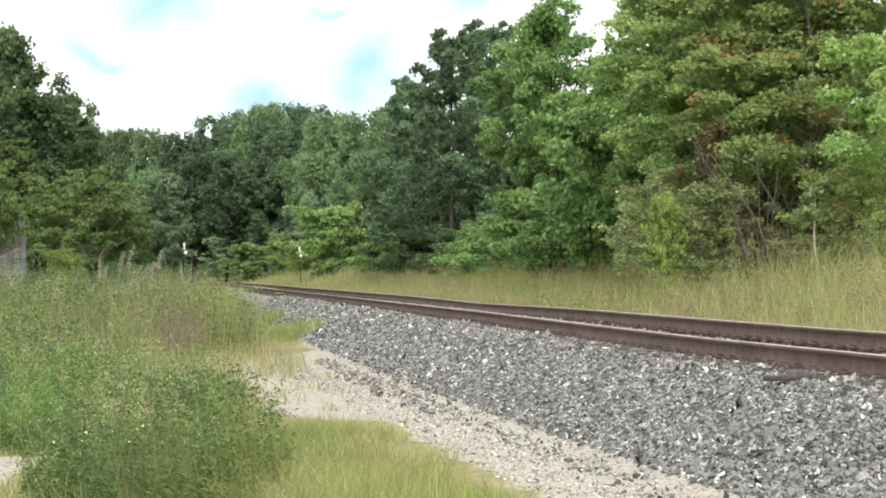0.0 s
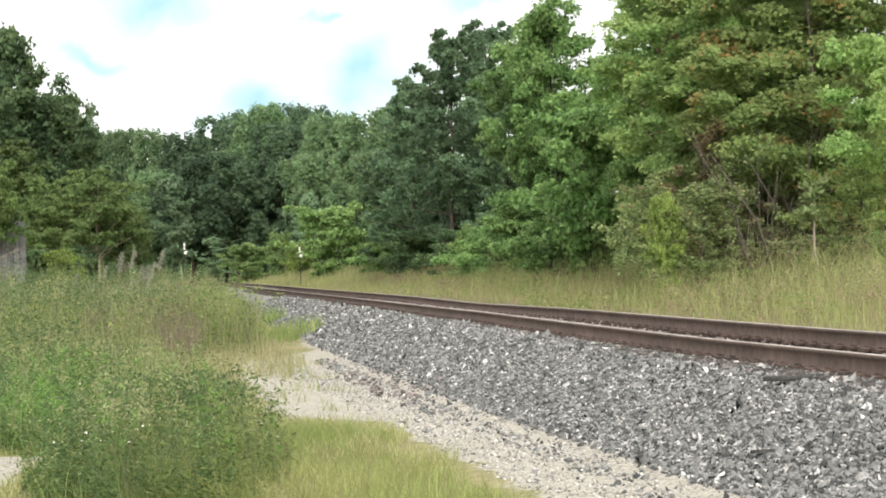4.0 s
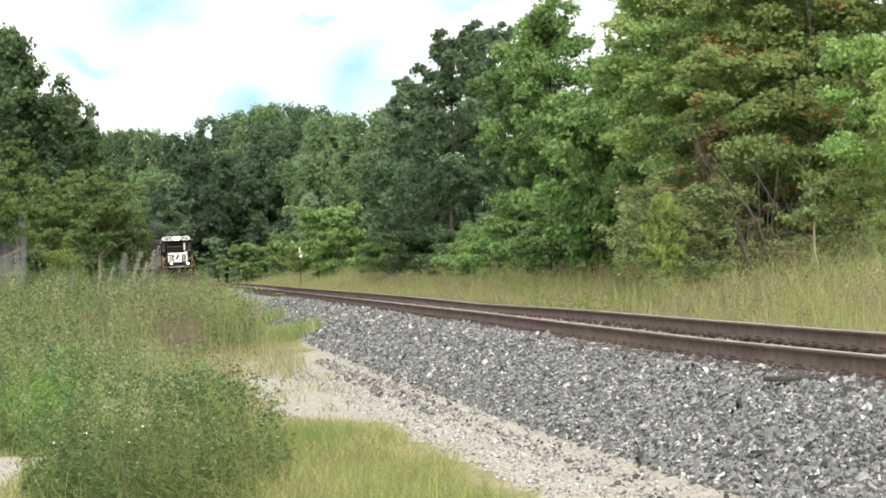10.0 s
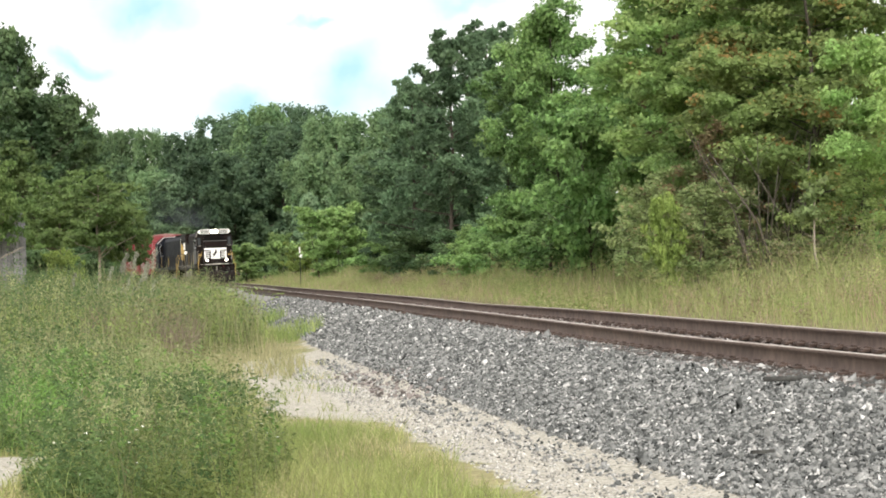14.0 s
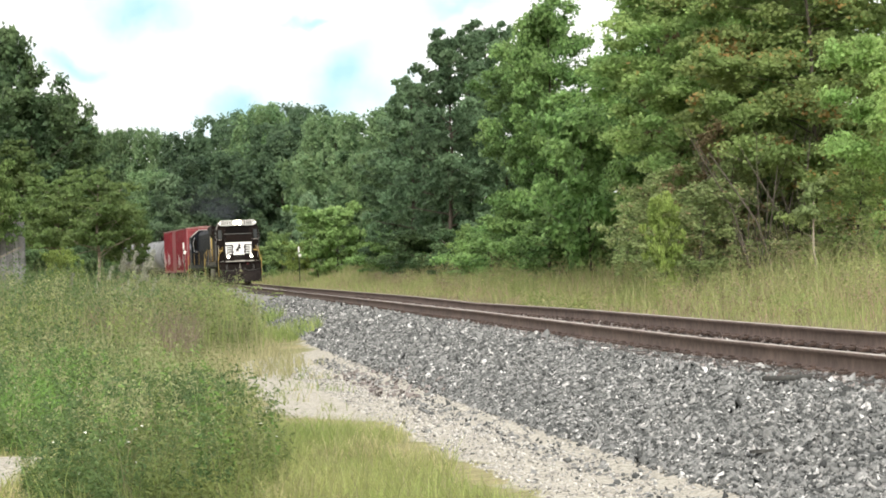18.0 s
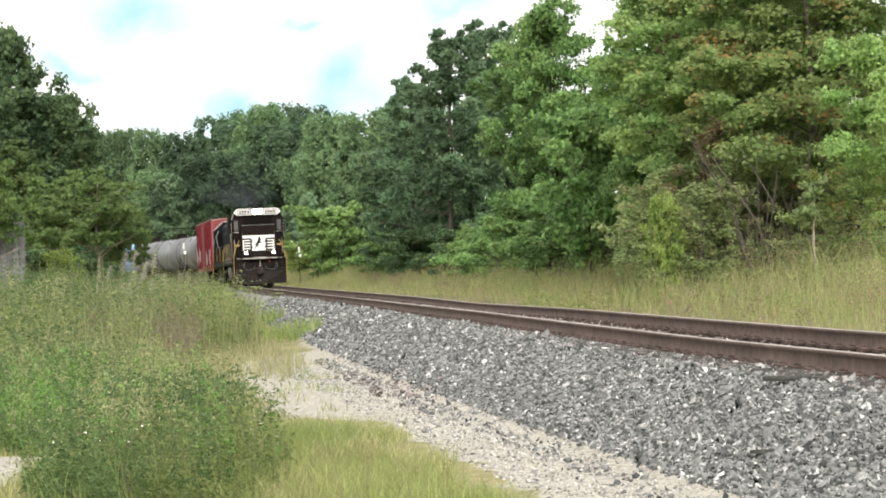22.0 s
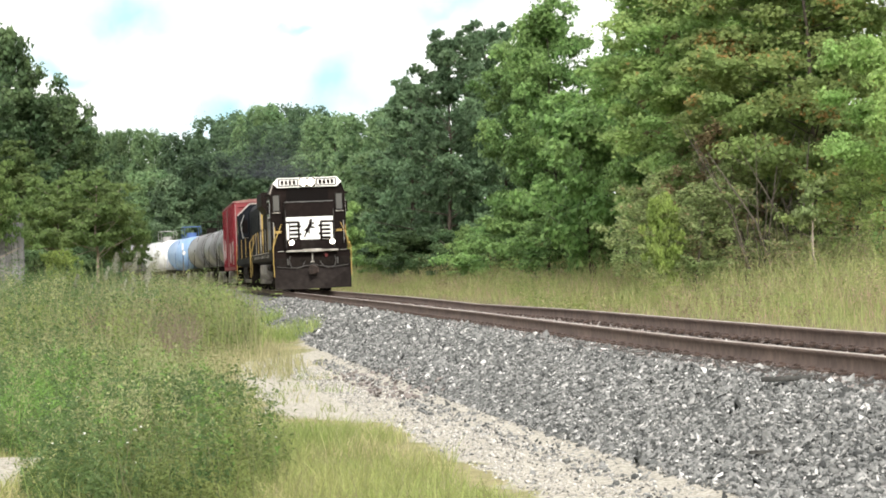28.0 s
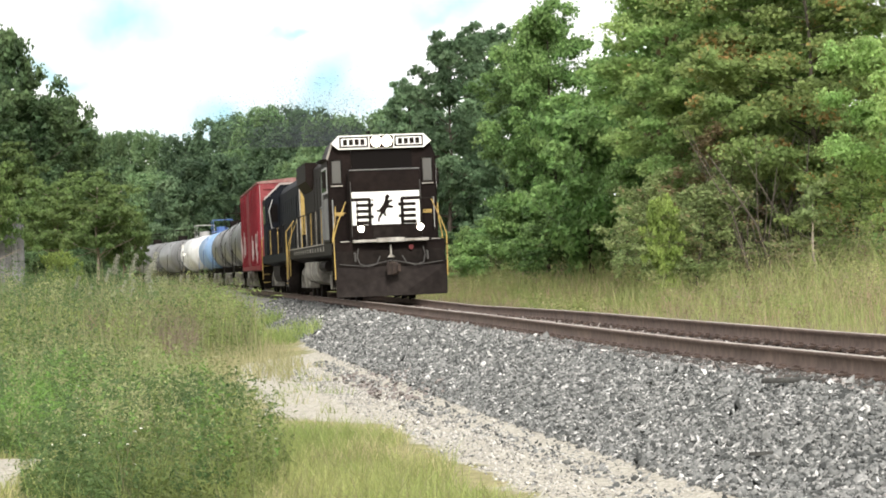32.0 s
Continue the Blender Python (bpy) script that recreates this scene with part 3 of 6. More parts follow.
RAIL = [(-0.070, -0.186), (-0.070, -0.174), (-0.012, -0.150), (-0.010, -0.048), (-0.036, -0.036), (-0.036, -0.004), (-0.028, 0.0),
        (0.028, 0.0), (0.036, -0.004), (0.036, -0.036), (0.010, -0.048), (0.012, -0.150), (0.070, -0.174), (0.070, -0.186)]
steps = [s for s in np.arange(-45, 60, 1.0)] + [s for s in np.arange(60, 330, 3.0)]
for lat in (-0.753, 0.753):
    sweep("rail", RAIL, steps, lat, [RUST, RAILTOP], (5, 6, 7), railway)


def tie_mesh():
    bm = box(-0.11, 0.11, -1.3, 1.3, -0.18, 0)
    bmesh.ops.bevel(bm, geom=bm.edges[:], offset=0.012, segments=1, affect="EDGES")
    me = bpy.data.meshes.new("tie")
    bm.to_mesh(me), bm.free()
    me.materials.append(TIE)
    return me


def plate_mesh():
    bm = box(-0.09, 0.09, -0.19, 0.19, 0.0, 0.018)
    for x in (-0.05, 0.05):
        for y in (-0.095, 0.095):
            box(x - 0.011, x + 0.011, y - 0.016, y + 0.016, 0.018, 0.055, bm)
    for x in (-0.15, 0.115):
        box(x, x + 0.035, -0.10, 0.10, -0.02, 0.04, bm)
    box(-0.10, 0.10, -0.175, -0.085, 0.018, 0.034, bm)
    me = bpy.data.meshes.new("tie_plate")
    bm.to_mesh(me), bm.free()
    me.materials.append(PLATE)
    return me


TIE_ME, PLATE_ME = tie_mesh(), plate_mesh()
tie_rng = random.Random(3)
for i in range(260):
    s = -28 + i * 0.5
    x, y, th, z, c = track(s)
    ob = new("tie", TIE_ME)
    ob.parent = railway
    ob.matrix_basis = Matrix.Translation(beside(s, tie_rng.uniform(-0.04, 0.04), -0.207)) @ Euler((c, 0, th + tie_rng.uniform(-0.02, 0.02))).to_matrix().to_4x4() @ pose(0, 0, 0, 0, 0, -90)
    if i < 150:
        for lat in (-0.753, 0.753):
            pl = new("tie_plate", PLATE_ME)
            pl.parent = railway
            pl.matrix_basis = Matrix.Translation(beside(s, lat, -0.205)) @ Euler((c, 0, th)).to_matrix().to_4x4() @ pose(0, 0, 0, 0, 0, -90)

# ballast stones
def stones(name, count, s_lo, s_hi, d_lo, d_hi, size, mat, label, lift=0.0):
    s = rng.uniform(s_lo, s_hi, count)
    d = rng.uniform(d_lo, d_hi, count)
    x, y = np.interp(s, LINE_S, LINE_X), np.interp(s, LINE_S, LINE_Y)
    h = np.interp(s, LINE_S, LINE_H)
    x, y = x + d * np.cos(h), y + d * np.sin(h)
    z = ground_z(x, y) + lift
    r = size * rng.lognormal(0, 0.27, count)
    ang = np.array([0.0, 2.1, 4.2])
    low = np.stack([np.cos(ang), np.sin(ang), np.full(3, -0.35)], 1)
    up = np.stack([np.cos(ang + 0.5) * 0.72, np.sin(ang + 0.5) * 0.72, np.full(3, 0.42)], 1)
    base = np.concatenate([low, up])
    V = base[None] * r[:, None, None] * rng.uniform(0.65, 1.35, (count, 6, 1)) + rng.normal(scale=0.16, size=(count, 6, 3)) * r[:, None, None]
    tilt = rng.normal(scale=0.45, size=(count, 2))
    V[..., 2] += V[..., 0] * tilt[:, :1] + V[..., 1] * tilt[:, 1:]
    a = rng.uniform(0, 6.28, (count, 1))
    vx, vy = V[..., 0] * np.cos(a) - V[..., 1] * np.sin(a), V[..., 0] * np.sin(a) + V[..., 1] * np.cos(a)
    V = np.stack([vx + x[:, None], vy + y[:, None], V[..., 2] + (z + 0.3 * r)[:, None]], -1).reshape(-1, 3)
    tri = np.array([(3, 4, 5), (0, 1, 3), (1, 4, 3), (1, 2, 4), (2, 5, 4), (2, 0, 5), (0, 3, 5)])
    F = (np.arange(count)[:, None, None] * 6 + tri).reshape(-1, 3)
    return tagged(new(name, mesh_of(name, V, F, mat)), label, "ballast", kind="stuff")


stones("ballast", 40000, -27, -6, -EDGE_OF_STONES - 0.12, -1.02, 0.0225, STONE, "grey crushed stone ballast along the track")
stones("ballast", 16500, -6, 14, -EDGE_OF_STONES - 0.1, -1.0, 0.028, STONE, "grey crushed stone ballast along the track")
stones("ballast", 7500, 14, 60, -EDGE_OF_STONES, -0.95, 0.038, STONE, "grey crushed stone ballast along the track")
stones("ballast", 6000, -27, 40, -0.66, 0.66, 0.030, STONE_RUST, "rust-stained stone ballast between the rails", 0.012)
stones("ballast", 4000, -27, 90, 0.85, 2.9, 0.04, STONE, "grey crushed stone ballast behind the track")
stones("ballast", 4200, -27, 8, -1.42, -0.84, 0.021, STONE_RUST, "rust-stained ballast stones beside the rail")
stones("ballast", 2000, -27, 5, -EDGE_OF_STONES - 0.7, -EDGE_OF_STONES + 0.05, 0.019, STONE, "loose grey stones scattered on sand")
stones("loose_stones", 170, -26, 10, -4.6, -3.0, 0.026, STONE, "dark loose stones lying on the sandy path")
stones("loose_stones", 230, -8.5, -1.0, -4.1, -3.0, 0.032, STONE_RUST, "brownish loose stones heaped on the sandy path")
stones("pebbles", 11000, -27, 2, -TOE - 1.2, -EDGE_OF_STONES + 0.1, 0.0115, PEBBLE, "pale pebbles on the sandy path")

# ---- grasses and weeds ----
def scatter(count, s_lo, s_hi, d_lo, d_hi, power=1.0):
    s = s_lo + (s_hi - s_lo) * rng.uniform(0, 1, count) ** power
    d = rng.uniform(d_lo, d_hi, count)
    h = np.interp(s, LINE_S, LINE_H)
    x = np.interp(s, LINE_S, LINE_X) + d * np.cos(h)
    y = np.interp(s, LINE_S, LINE_Y) + d * np.sin(h)
    return x, y, s, d


def stand(x, y):
    return np.stack([x, y, ground_z(x, y) - 0.01], 1)


# tall field grass behind the track
x, y, s, d = scatter(72000, -24, 190, 2.4, 13, 1.5)
tall = np.interp(d, [2.4, 3.4, 5.5, 8, 13], [0.13, 0.34, 0.95, 1.62, 2.05]) * (1 + 0.25 * wave(x, y, 0.7, 3) + 0.22 * wave(x, y, 2.3, 6)) * rng.uniform(0.5, 1.1, len(x))
blades("field_grass", stand(x, y), tall, rng.uniform(0.006, 0.013, len(x)) * np.interp(s, [-20, 150], [1, 3.0]), rng.uniform(0.1, 0.55, len(x)), GRASS_FIELD, "tall yellow-green field grass behind the railway track", "grass", plain=True)
x, y, s, d = scatter(900, -10, 150, 8.5, 14, 1.3)
weeds_far = (x, y, rng.uniform(0.6, 1.5, len(x)))
# short grass in front of the sand
x, y = rng.uniform(-3.2, 1.6, 34000), rng.uniform(15.5, 27.6, 34000)
_, d = station(x, y)
ok = (d < -4.98 + 0.3 * wave(x, y, 2.0, 5)) & (d > -8.5) & (y < 25.0 + 0.6 * np.sin(3.1 * x))
x, y = x[ok], y[ok]
blades("short_grass", stand(x, y), rng.uniform(0.05, 0.27, len(x)) * (1 + 0.6 * wave(x, y, 1.6, 2)), rng.uniform(0.004, 0.009, len(x)), rng.uniform(0.2, 0.8, len(x)), GRASS_SHORT, "short yellow-green grass beside the sandy path", "grass")
pick = (rng.uniform(0, 1, len(x)) < 0.16) & (wave(x, y, 2.6, 7) > -0.3)
blades("dry_grass", stand(x[pick], y[pick]), rng.uniform(0.10, 0.36, pick.sum()), rng.uniform(0.004, 0.007, pick.sum()), rng.uniform(0.3, 0.9, pick.sum()), STRAW, "dry pale blades in the short grass", "grass")


def weeds(name, x, y, height, leaf, per, mat, label, spread=0.16, aspect=0.3):
    """Leafy weeds: narrow leaves all up many leaning stems, joined."""
    n = len(x)
    base = stand(x, y)
    lean = rng.normal(scale=0.18, size=(n, 2))
    u = rng.uniform(0.05, 1, (n, per)) ** 0.8
    a = rng.uniform(0, 6.28, (n, per))
    r = spread * (0.35 + 0.65 * np.sin(np.pi * np.clip(u, 0, 0.97))) * rng.uniform(0.2, 1, (n, per)) * (height / 0.7)[:, None]
    P = np.stack([base[:, None, 0] + lean[:, None, 0] * u * height[:, None] + r * np.cos(a), base[:, None, 1] + lean[:, None, 1] * u * height[:, None] + r * np.sin(a),
                  base[:, None, 2] + u * height[:, None]], -1).reshape(-1, 3)
    N = np.stack([np.cos(a) * 0.6, np.sin(a) * 0.6, np.ones_like(a)], -1).reshape(-1, 3) + rng.normal(scale=0.5, size=(n * per, 3))
    me = leaf_cloud(P, N, leaf * rng.uniform(0.6, 1.5, n * per), mat, name, aspect, 3)
    return tagged(new(name, me), label, "weeds", kind="stuff")


def weed_zone(count, y_lo, y_hi, power=1.0, patchy=0.0, seed=9.0):
    """Places on the near bank, left of the sandy path; patchy leaves gaps."""
    y = y_lo + (y_hi - y_lo) * rng.uniform(0, 1, count) ** power
    x = -y * rng.uniform(-0.02, 0.20, count)
    _, d = station(x, y)
    lim = np.interp(y, [15, 20, 26.5, 28, 36, 44, 48, 120], [-6.7, -6.5, -6.4, -6.5, -6.9, -6.8, -4.6, -3.8]) + 0.45 * wave(x, y, 1.7, 8)
    ok = (d < lim) & ~((x < -2.75 - 0.15 * np.sin(2.3 * y)) & (y < 21.8)) & (wave(x, y, 1.1, seed) > -1.2 + 1.2 * patchy)
    return x[ok], y[ok]


def clumped(count, each, s_lo, s_hi, d_lo, d_hi, radius, power=1.0):
    """Places in round patches behind the track: a patch number for each as well."""
    cx, cy, cs, cd = scatter(count, s_lo, s_hi, d_lo, d_hi, power)
    size = rng.uniform(0.5, 1.5, count) * radius
    i = np.repeat(np.arange(count), each)
    return cx[i] + rng.normal(size=len(i)) * size[i] * 0.5, cy[i] + rng.normal(size=len(i)) * size[i], cd[i], i


# bushy patches of goldenrod and withered stems, each patch of its own height
for count, each, s_hi, d_lo, d_hi, low, mat, top, label in ((300, 13, 120, 5.0, 12.5, 0.62, GRASS_FIELD, GOLDENROD, "bushy yellow-green goldenrod in the field grass"),
                                                          (120, 12, 80, 4.6, 11.0, 0.55, WEED, GOLDENROD, "bushy green weeds in the field grass"),
                                                          (170, 12, 110, 4.4, 11.5, 0.60, WEED_BROWN, MAUVE, "brown withered weeds in the field grass")):
    x, y, d, i = clumped(count, each, -21, s_hi, d_lo, d_hi, 0.55, 1.25)
    high = np.interp(d, [4, 6, 8, 12], [0.45, 1.0, 1.62, 2.15]) * rng.uniform(low, 1.34, count)[i] * rng.uniform(0.75, 1.1, len(x))
    weeds("weeds", x, y, high, 0.055, 32, mat, label, 0.22, 0.26)
    P = np.repeat(stand(x, y) + np.stack([0 * high, 0 * high, high * 0.97], 1), 9, 0)
    P += rng.normal(size=P.shape) * [0.09, 0.09, 0.10]
    tagged(new("seed_heads", leaf_cloud(P, rng.normal(size=P.shape) + [0, -0.3, 0.5], 0.036 * rng.uniform(0.7, 1.3, len(P)), top, "seed_heads", 0.45, 3)), "soft seeding tops of the field's weeds", "grass", kind="stuff")
x, y, s, d = scatter(9000, -24, 60, 2.3, 5.0)
ok = wave(x, y, 1.1, 4) > -0.1
blades("dead_grass", stand(x[ok], y[ok]), rng.uniform(0.12, 0.45, ok.sum()), rng.uniform(0.006, 0.012, ok.sum()), rng.uniform(0.2, 0.8, ok.sum()), MAUVE, "low dead mauve-brown grass behind the rails", "grass", plain=True)
x, y = rng.normal(2.9, 0.55, 150), rng.normal(58, 3.0, 150)
weeds("weeds", x, y, rng.uniform(0.25, 0.6, 150), 0.06, 34, GRASS_SHORT, "low bright green weeds behind the rails", 0.3, 0.35)
weeds("weeds", *weeds_far, 0.13, 34, WEED, "leafy green weeds among the tall field grass", 0.3)
x, y = weed_zone(7000, 15.5, 34, 1.0, 0.75)
tall = rng.uniform(0.18, 0.68, len(x)) * (1 + 0.6 * wave(x, y, 1.3, 4)) * (1 + 0.45 * wave(x, y, 3.1, 2)) * (1 + 0.35 * wave(x, y, 6.5, 5))
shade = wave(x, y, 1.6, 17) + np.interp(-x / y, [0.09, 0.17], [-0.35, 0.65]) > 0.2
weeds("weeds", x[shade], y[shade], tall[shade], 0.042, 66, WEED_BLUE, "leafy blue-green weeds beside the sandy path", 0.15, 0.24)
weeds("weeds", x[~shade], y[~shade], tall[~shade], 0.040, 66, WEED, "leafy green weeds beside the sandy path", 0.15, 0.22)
x, y = rng.normal(-2.3, 0.26, 380), rng.normal(21.3, 1.1, 380)
weeds("weeds", x, y, rng.uniform(0.4, 0.75, 380), 0.042, 84, WEED_BLUE, "bushy blue-green weed beside the path")
x, y = weed_zone(4600, 32, 80, 1.0, 0.3, 4.0)
tall = rng.uniform(0.55, 1.35, len(x)) * (1 + 0.35 * wave(x, y, 0.5, 6) + 0.2 * wave(x, y, 1.7, 3)) * np.interp(x, [-9, -5], [1.35, 1.0]) * np.interp(y, [32, 46], [0.45, 1.0])
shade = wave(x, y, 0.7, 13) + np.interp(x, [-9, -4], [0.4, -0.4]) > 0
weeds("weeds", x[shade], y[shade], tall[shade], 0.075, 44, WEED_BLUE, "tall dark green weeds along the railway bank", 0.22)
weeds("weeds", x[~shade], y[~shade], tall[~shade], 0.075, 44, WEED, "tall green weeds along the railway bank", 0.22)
x, y = weed_zone(15000, 15.5, 34)
blades("wild_grass", stand(x, y), rng.uniform(0.12, 0.55, len(x)) * (1 + 0.35 * wave(x, y, 1.2, 1)), rng.uniform(0.003, 0.007, len(x)), rng.uniform(0.15, 0.7, len(x)), WEED, "tall green grass among the weeds", "grass")
x, y = weed_zone(7000, 15.5, 40, 1.0, 0.7, 12.0)
x, y = x[x > -y * 0.135], y[x > -y * 0.135]
blades("dry_grass", stand(x, y), rng.uniform(0.25, 0.9, len(x)), rng.uniform(0.004, 0.009, len(x)), rng.uniform(0.1, 0.6, len(x)), WEED_DRY, "thin dry grass stalks among the weeds", "grass")
x, y = weed_zone(30000, 32, 110, 1.2)
ok = (x > -y * 0.125) | (rng.uniform(0, 1, len(x)) < 0.35)
x, y = x[ok], y[ok]
blades("dry_grass", stand(x, y), rng.uniform(0.6, 1.6, len(x)) * (1 + 0.22 * wave(x, y, 0.45, 7)) * np.interp(x, [-9, -5], [1.25, 1.0]) * np.interp(y, [32, 46], [0.45, 1.0]), rng.uniform(0.010, 0.022, len(x)), rng.uniform(0.1, 0.5, len(x)), WEED_DRY, "tall pale grass going to seed on the bank", "grass")
x, y = weed_zone(9000, 42, 75, 1.0, 0.5, 2.0)
blades("wild_grass", stand(x, y), rng.uniform(0.5, 1.3, len(x)), rng.uniform(0.010, 0.022, len(x)), rng.uniform(0.1, 0.5, len(x)), WEED, "tall green grass on the railway bank", "grass")
x, y = rng.normal(-5.4, 0.45, 240), rng.normal(53, 3.5, 240)
weeds("weeds", x, y, rng.uniform(0.75, 1.25, 240), 0.06, 40, WEED_BROWN, "brown withered weeds on the railway bank", 0.2, 0.25)
y = rng.uniform(43, 64, 6000)
x = -y * rng.uniform(0.100, 0.145, 6000)
blades("dead_grass", stand(x, y), rng.uniform(0.6, 1.15, 6000) * (1 + 0.25 * wave(x, y, 1.3, 12)), rng.uniform(0.007, 0.014, 6000), rng.uniform(0.1, 0.5, 6000), MAUVE, "soft tan dead grass on the railway bank", "grass", plain=True)
# dry tufts at the far end of the path, green tufts on the ballast's edge
x, y = rng.uniform(-6.5, -2.3, 6000), rng.uniform(37, 60, 6000)
_, d = station(x, y)
ok = (d < -4.1) & (d > -7.2) & (wave(x, y, 1.9, 3) > -0.35)
blades("dry_grass", stand(x[ok], y[ok]), rng.uniform(0.12, 0.45, ok.sum()), rng.uniform(0.008, 0.016, ok.sum()), rng.uniform(0.2, 0.7, ok.sum()), STRAW, "straw-yellow grass tufts at the path's edge", "grass")
x, y, s, d = scatter(5000, 16, 46, -4.6, -2.3)
ok = d < -3.4 + 0.9 * np.sin(0.42 * (s - 16))
blades("green_tufts", stand(x[ok], y[ok]), rng.uniform(0.15, 0.5, ok.sum()), rng.uniform(0.010, 0.02, ok.sum()), rng.uniform(0.2, 0.7, ok.sum()), WEED, "green grass tufts creeping onto the ballast", "grass")
x, y, s, d = scatter(22, -20, 8, -5.4, -3.9)
x, y = np.repeat(x, 26) + rng.normal(0, 0.10, 22 * 26), np.repeat(y, 26) + rng.normal(0, 0.16, 22 * 26)
blades("sand_tufts", stand(x, y), rng.uniform(0.05, 0.22, len(x)), rng.uniform(0.005, 0.010, len(x)), rng.uniform(0.3, 0.9, len(x)), GRASS_SHORT, "thin grass tufts on the sandy path", "grass")
# single taller weeds that stand over the rest near the path
x, y = weed_zone(300, 16, 36, 1.0, 0.2, 21.0)
weeds("weeds", x, y, rng.uniform(0.65, 1.05, len(x)), 0.05, 60, STALK, "tall pale green seeding weeds over the bank", 0.10, 0.2)
x, y = weed_zone(260, 16, 34, 1.0, 0.5, 23.0)
weeds("weeds", x, y, rng.uniform(0.45, 0.8, len(x)), 0.06, 70, GRASS_BRIGHT, "fresh green leafy weeds on the bank", 0.14, 0.25)
# seed heads and small white flowers
x, y = weed_zone(90, 48, 75, 1.0, 0.2, 5.0)
x, y = x[x < -5], y[x < -5]
P = stand(x, y)
blades("reed", P, rng.uniform(1.6, 2.25, len(x)), np.full(len(x), 0.02), rng.uniform(0.03, 0.15, len(x)), WEED_DRY, "tall pale reed stalks above the weeds", "reeds")
REEDS = []


def reed():
    """One tall reed: a thin stalk, drooping leaves and a feathery plume."""
    t = tagged(new("reed"), "tall pale reed with a feathery plume", "reed", group="plumed reeds on the bank")
    part("stalk", bent([(0, 0, 0), (0.02, 0, 0.7), (0.06, 0.01, 1.4), (0.12, 0.02, 1.95)], 0.006), REED_STEM, t)
    n = 9
    P = np.stack([np.linspace(0, 0.05, n), np.zeros(n), np.linspace(0.2, 1.2, n)], 1)
    ob = blades("leaf", P, np.linspace(0.8, 0.5, n), np.full(n, 0.022), np.full(n, 0.75), PLUME, "long dry leaves", "")
    for key in list(ob.keys()):
        del ob[key]
    ob.name, ob.parent = "leaves", t
    u = rng.uniform(0, 1, 170)
    H = np.stack([0.10 + 0.09 * u + rng.normal(0, 0.022 + 0.02 * (1 - u), 170), 0.02 + rng.normal(0, 0.03, 170), 1.80 + 0.42 * u], 1)
    plume = new("plume", leaf_cloud(H, rng.normal(size=H.shape) + [0, -0.6, 0.3], 0.055 * rng.uniform(0.7, 1.3, 170), PLUME, "plume", 0.3))
    plume.parent = t
    tagged(plume, kind="stuff")
    return t


first_reed = reed()
reed_rng = random.Random(5)
for k in range(14):
    y = reed_rng.uniform(52, 62)
    x = -y * reed_rng.choice((reed_rng.uniform(0.119, 0.137), reed_rng.uniform(0.119, 0.165)))
    REEDS.append((copy_thing(first_reed, pose(x, y, 0)) if k else first_reed, x, y, float(ground_z(np.array([x]), np.array([y]))[0]) - 0.03, reed_rng.uniform(-50, 50), reed_rng.uniform(0.62, 1.0)))
x, y = rng.normal(-4.75, 0.35, 70), rng.normal(53, 1.2, 70)
weeds("weeds", x, y, rng.uniform(0.9, 1.45, 70), 0.085, 46, WEED, "tall leafy green weed clump by the track", 0.2)
x, y = rng.uniform(-4.4, -2.2, 2600), rng.uniform(17, 22.5, 2600)
ok = ~(np.hypot((x + 3.45) / 0.42, (y - 19.9) / 1.6) < 1)
blades("short_grass", stand(x[ok], y[ok]), rng.uniform(0.04, 0.16, ok.sum()), rng.uniform(0.004, 0.009, ok.sum()), rng.uniform(0.2, 0.8, ok.sum()), GRASS_SHORT, "short grass round a bare sandy patch", "grass")
x, y = rng.normal(-4.1, 0.5, 900), rng.normal(25.5, 1.6, 900)
blades("broad_grass", stand(x, y), rng.uniform(0.35, 0.75, 900), rng.uniform(0.012, 0.02, 900), rng.uniform(0.3, 0.9, 900), GRASS_BRIGHT, "bright green broad-bladed grass clump", "grass")
x, y = weed_zone(900, 16, 32, 1.0, 0.6, 7.0)
P, tall = stand(x, y), rng.uniform(0.4, 0.85, len(x))
blades("pale_stalks", P, tall, np.full(len(x), 0.005), np.full(len(x), 0.12), WEED, "thin seeding stalks over the weeds", "grass")
H = np.repeat(P + np.stack([0 * tall, 0 * tall, tall * 0.9], 1), 14, 0) + rng.normal(size=(len(x) * 14, 3)) * [0.025, 0.025, 0.055]
tagged(new("seed_heads", leaf_cloud(H, rng.normal(size=H.shape), 0.024 * rng.uniform(0.7, 1.3, len(H)), STALK, "seed_heads", 0.4, 3)), "small pale seed heads over the weeds", "grass", kind="stuff")
x, y = weed_zone(3600, 16, 30, 1.0, 0.8, 15.0)
x, y = x[x > -y * 0.135], y[x > -y * 0.135]
blades("pale_stalks", stand(x, y), rng.uniform(0.4, 1.0, len(x)), rng.uniform(0.004, 0.008, len(x)), rng.uniform(0.05, 0.4, len(x)), STALK, "pale thin stalks standing over the weeds", "grass")
x, y = weed_zone(260, 34, 70, 1.0, 0.5, 6.0)
P, tall = stand(x, y), rng.uniform(0.9, 1.7, len(x))
blades("pale_stalks", P, tall, np.full(len(x), 0.012), np.full(len(x), 0.1), STALK, "pale seeding stalks over the bank's weeds", "grass")
H = np.repeat(P + np.stack([0 * tall, 0 * tall, tall * 0.92], 1), 26, 0) + rng.normal(size=(len(x) * 26, 3)) * [0.04, 0.04, 0.10]
tagged(new("seed_heads", leaf_cloud(H, rng.normal(size=H.shape), 0.05 * rng.uniform(0.7, 1.3, len(H)), STALK, "seed_heads", 0.35)), "pale feathery seed heads over the weeds", "grass", kind="stuff")
x, y = weed_zone(40, 16, 26, 1.0, 0.6, 3.0)
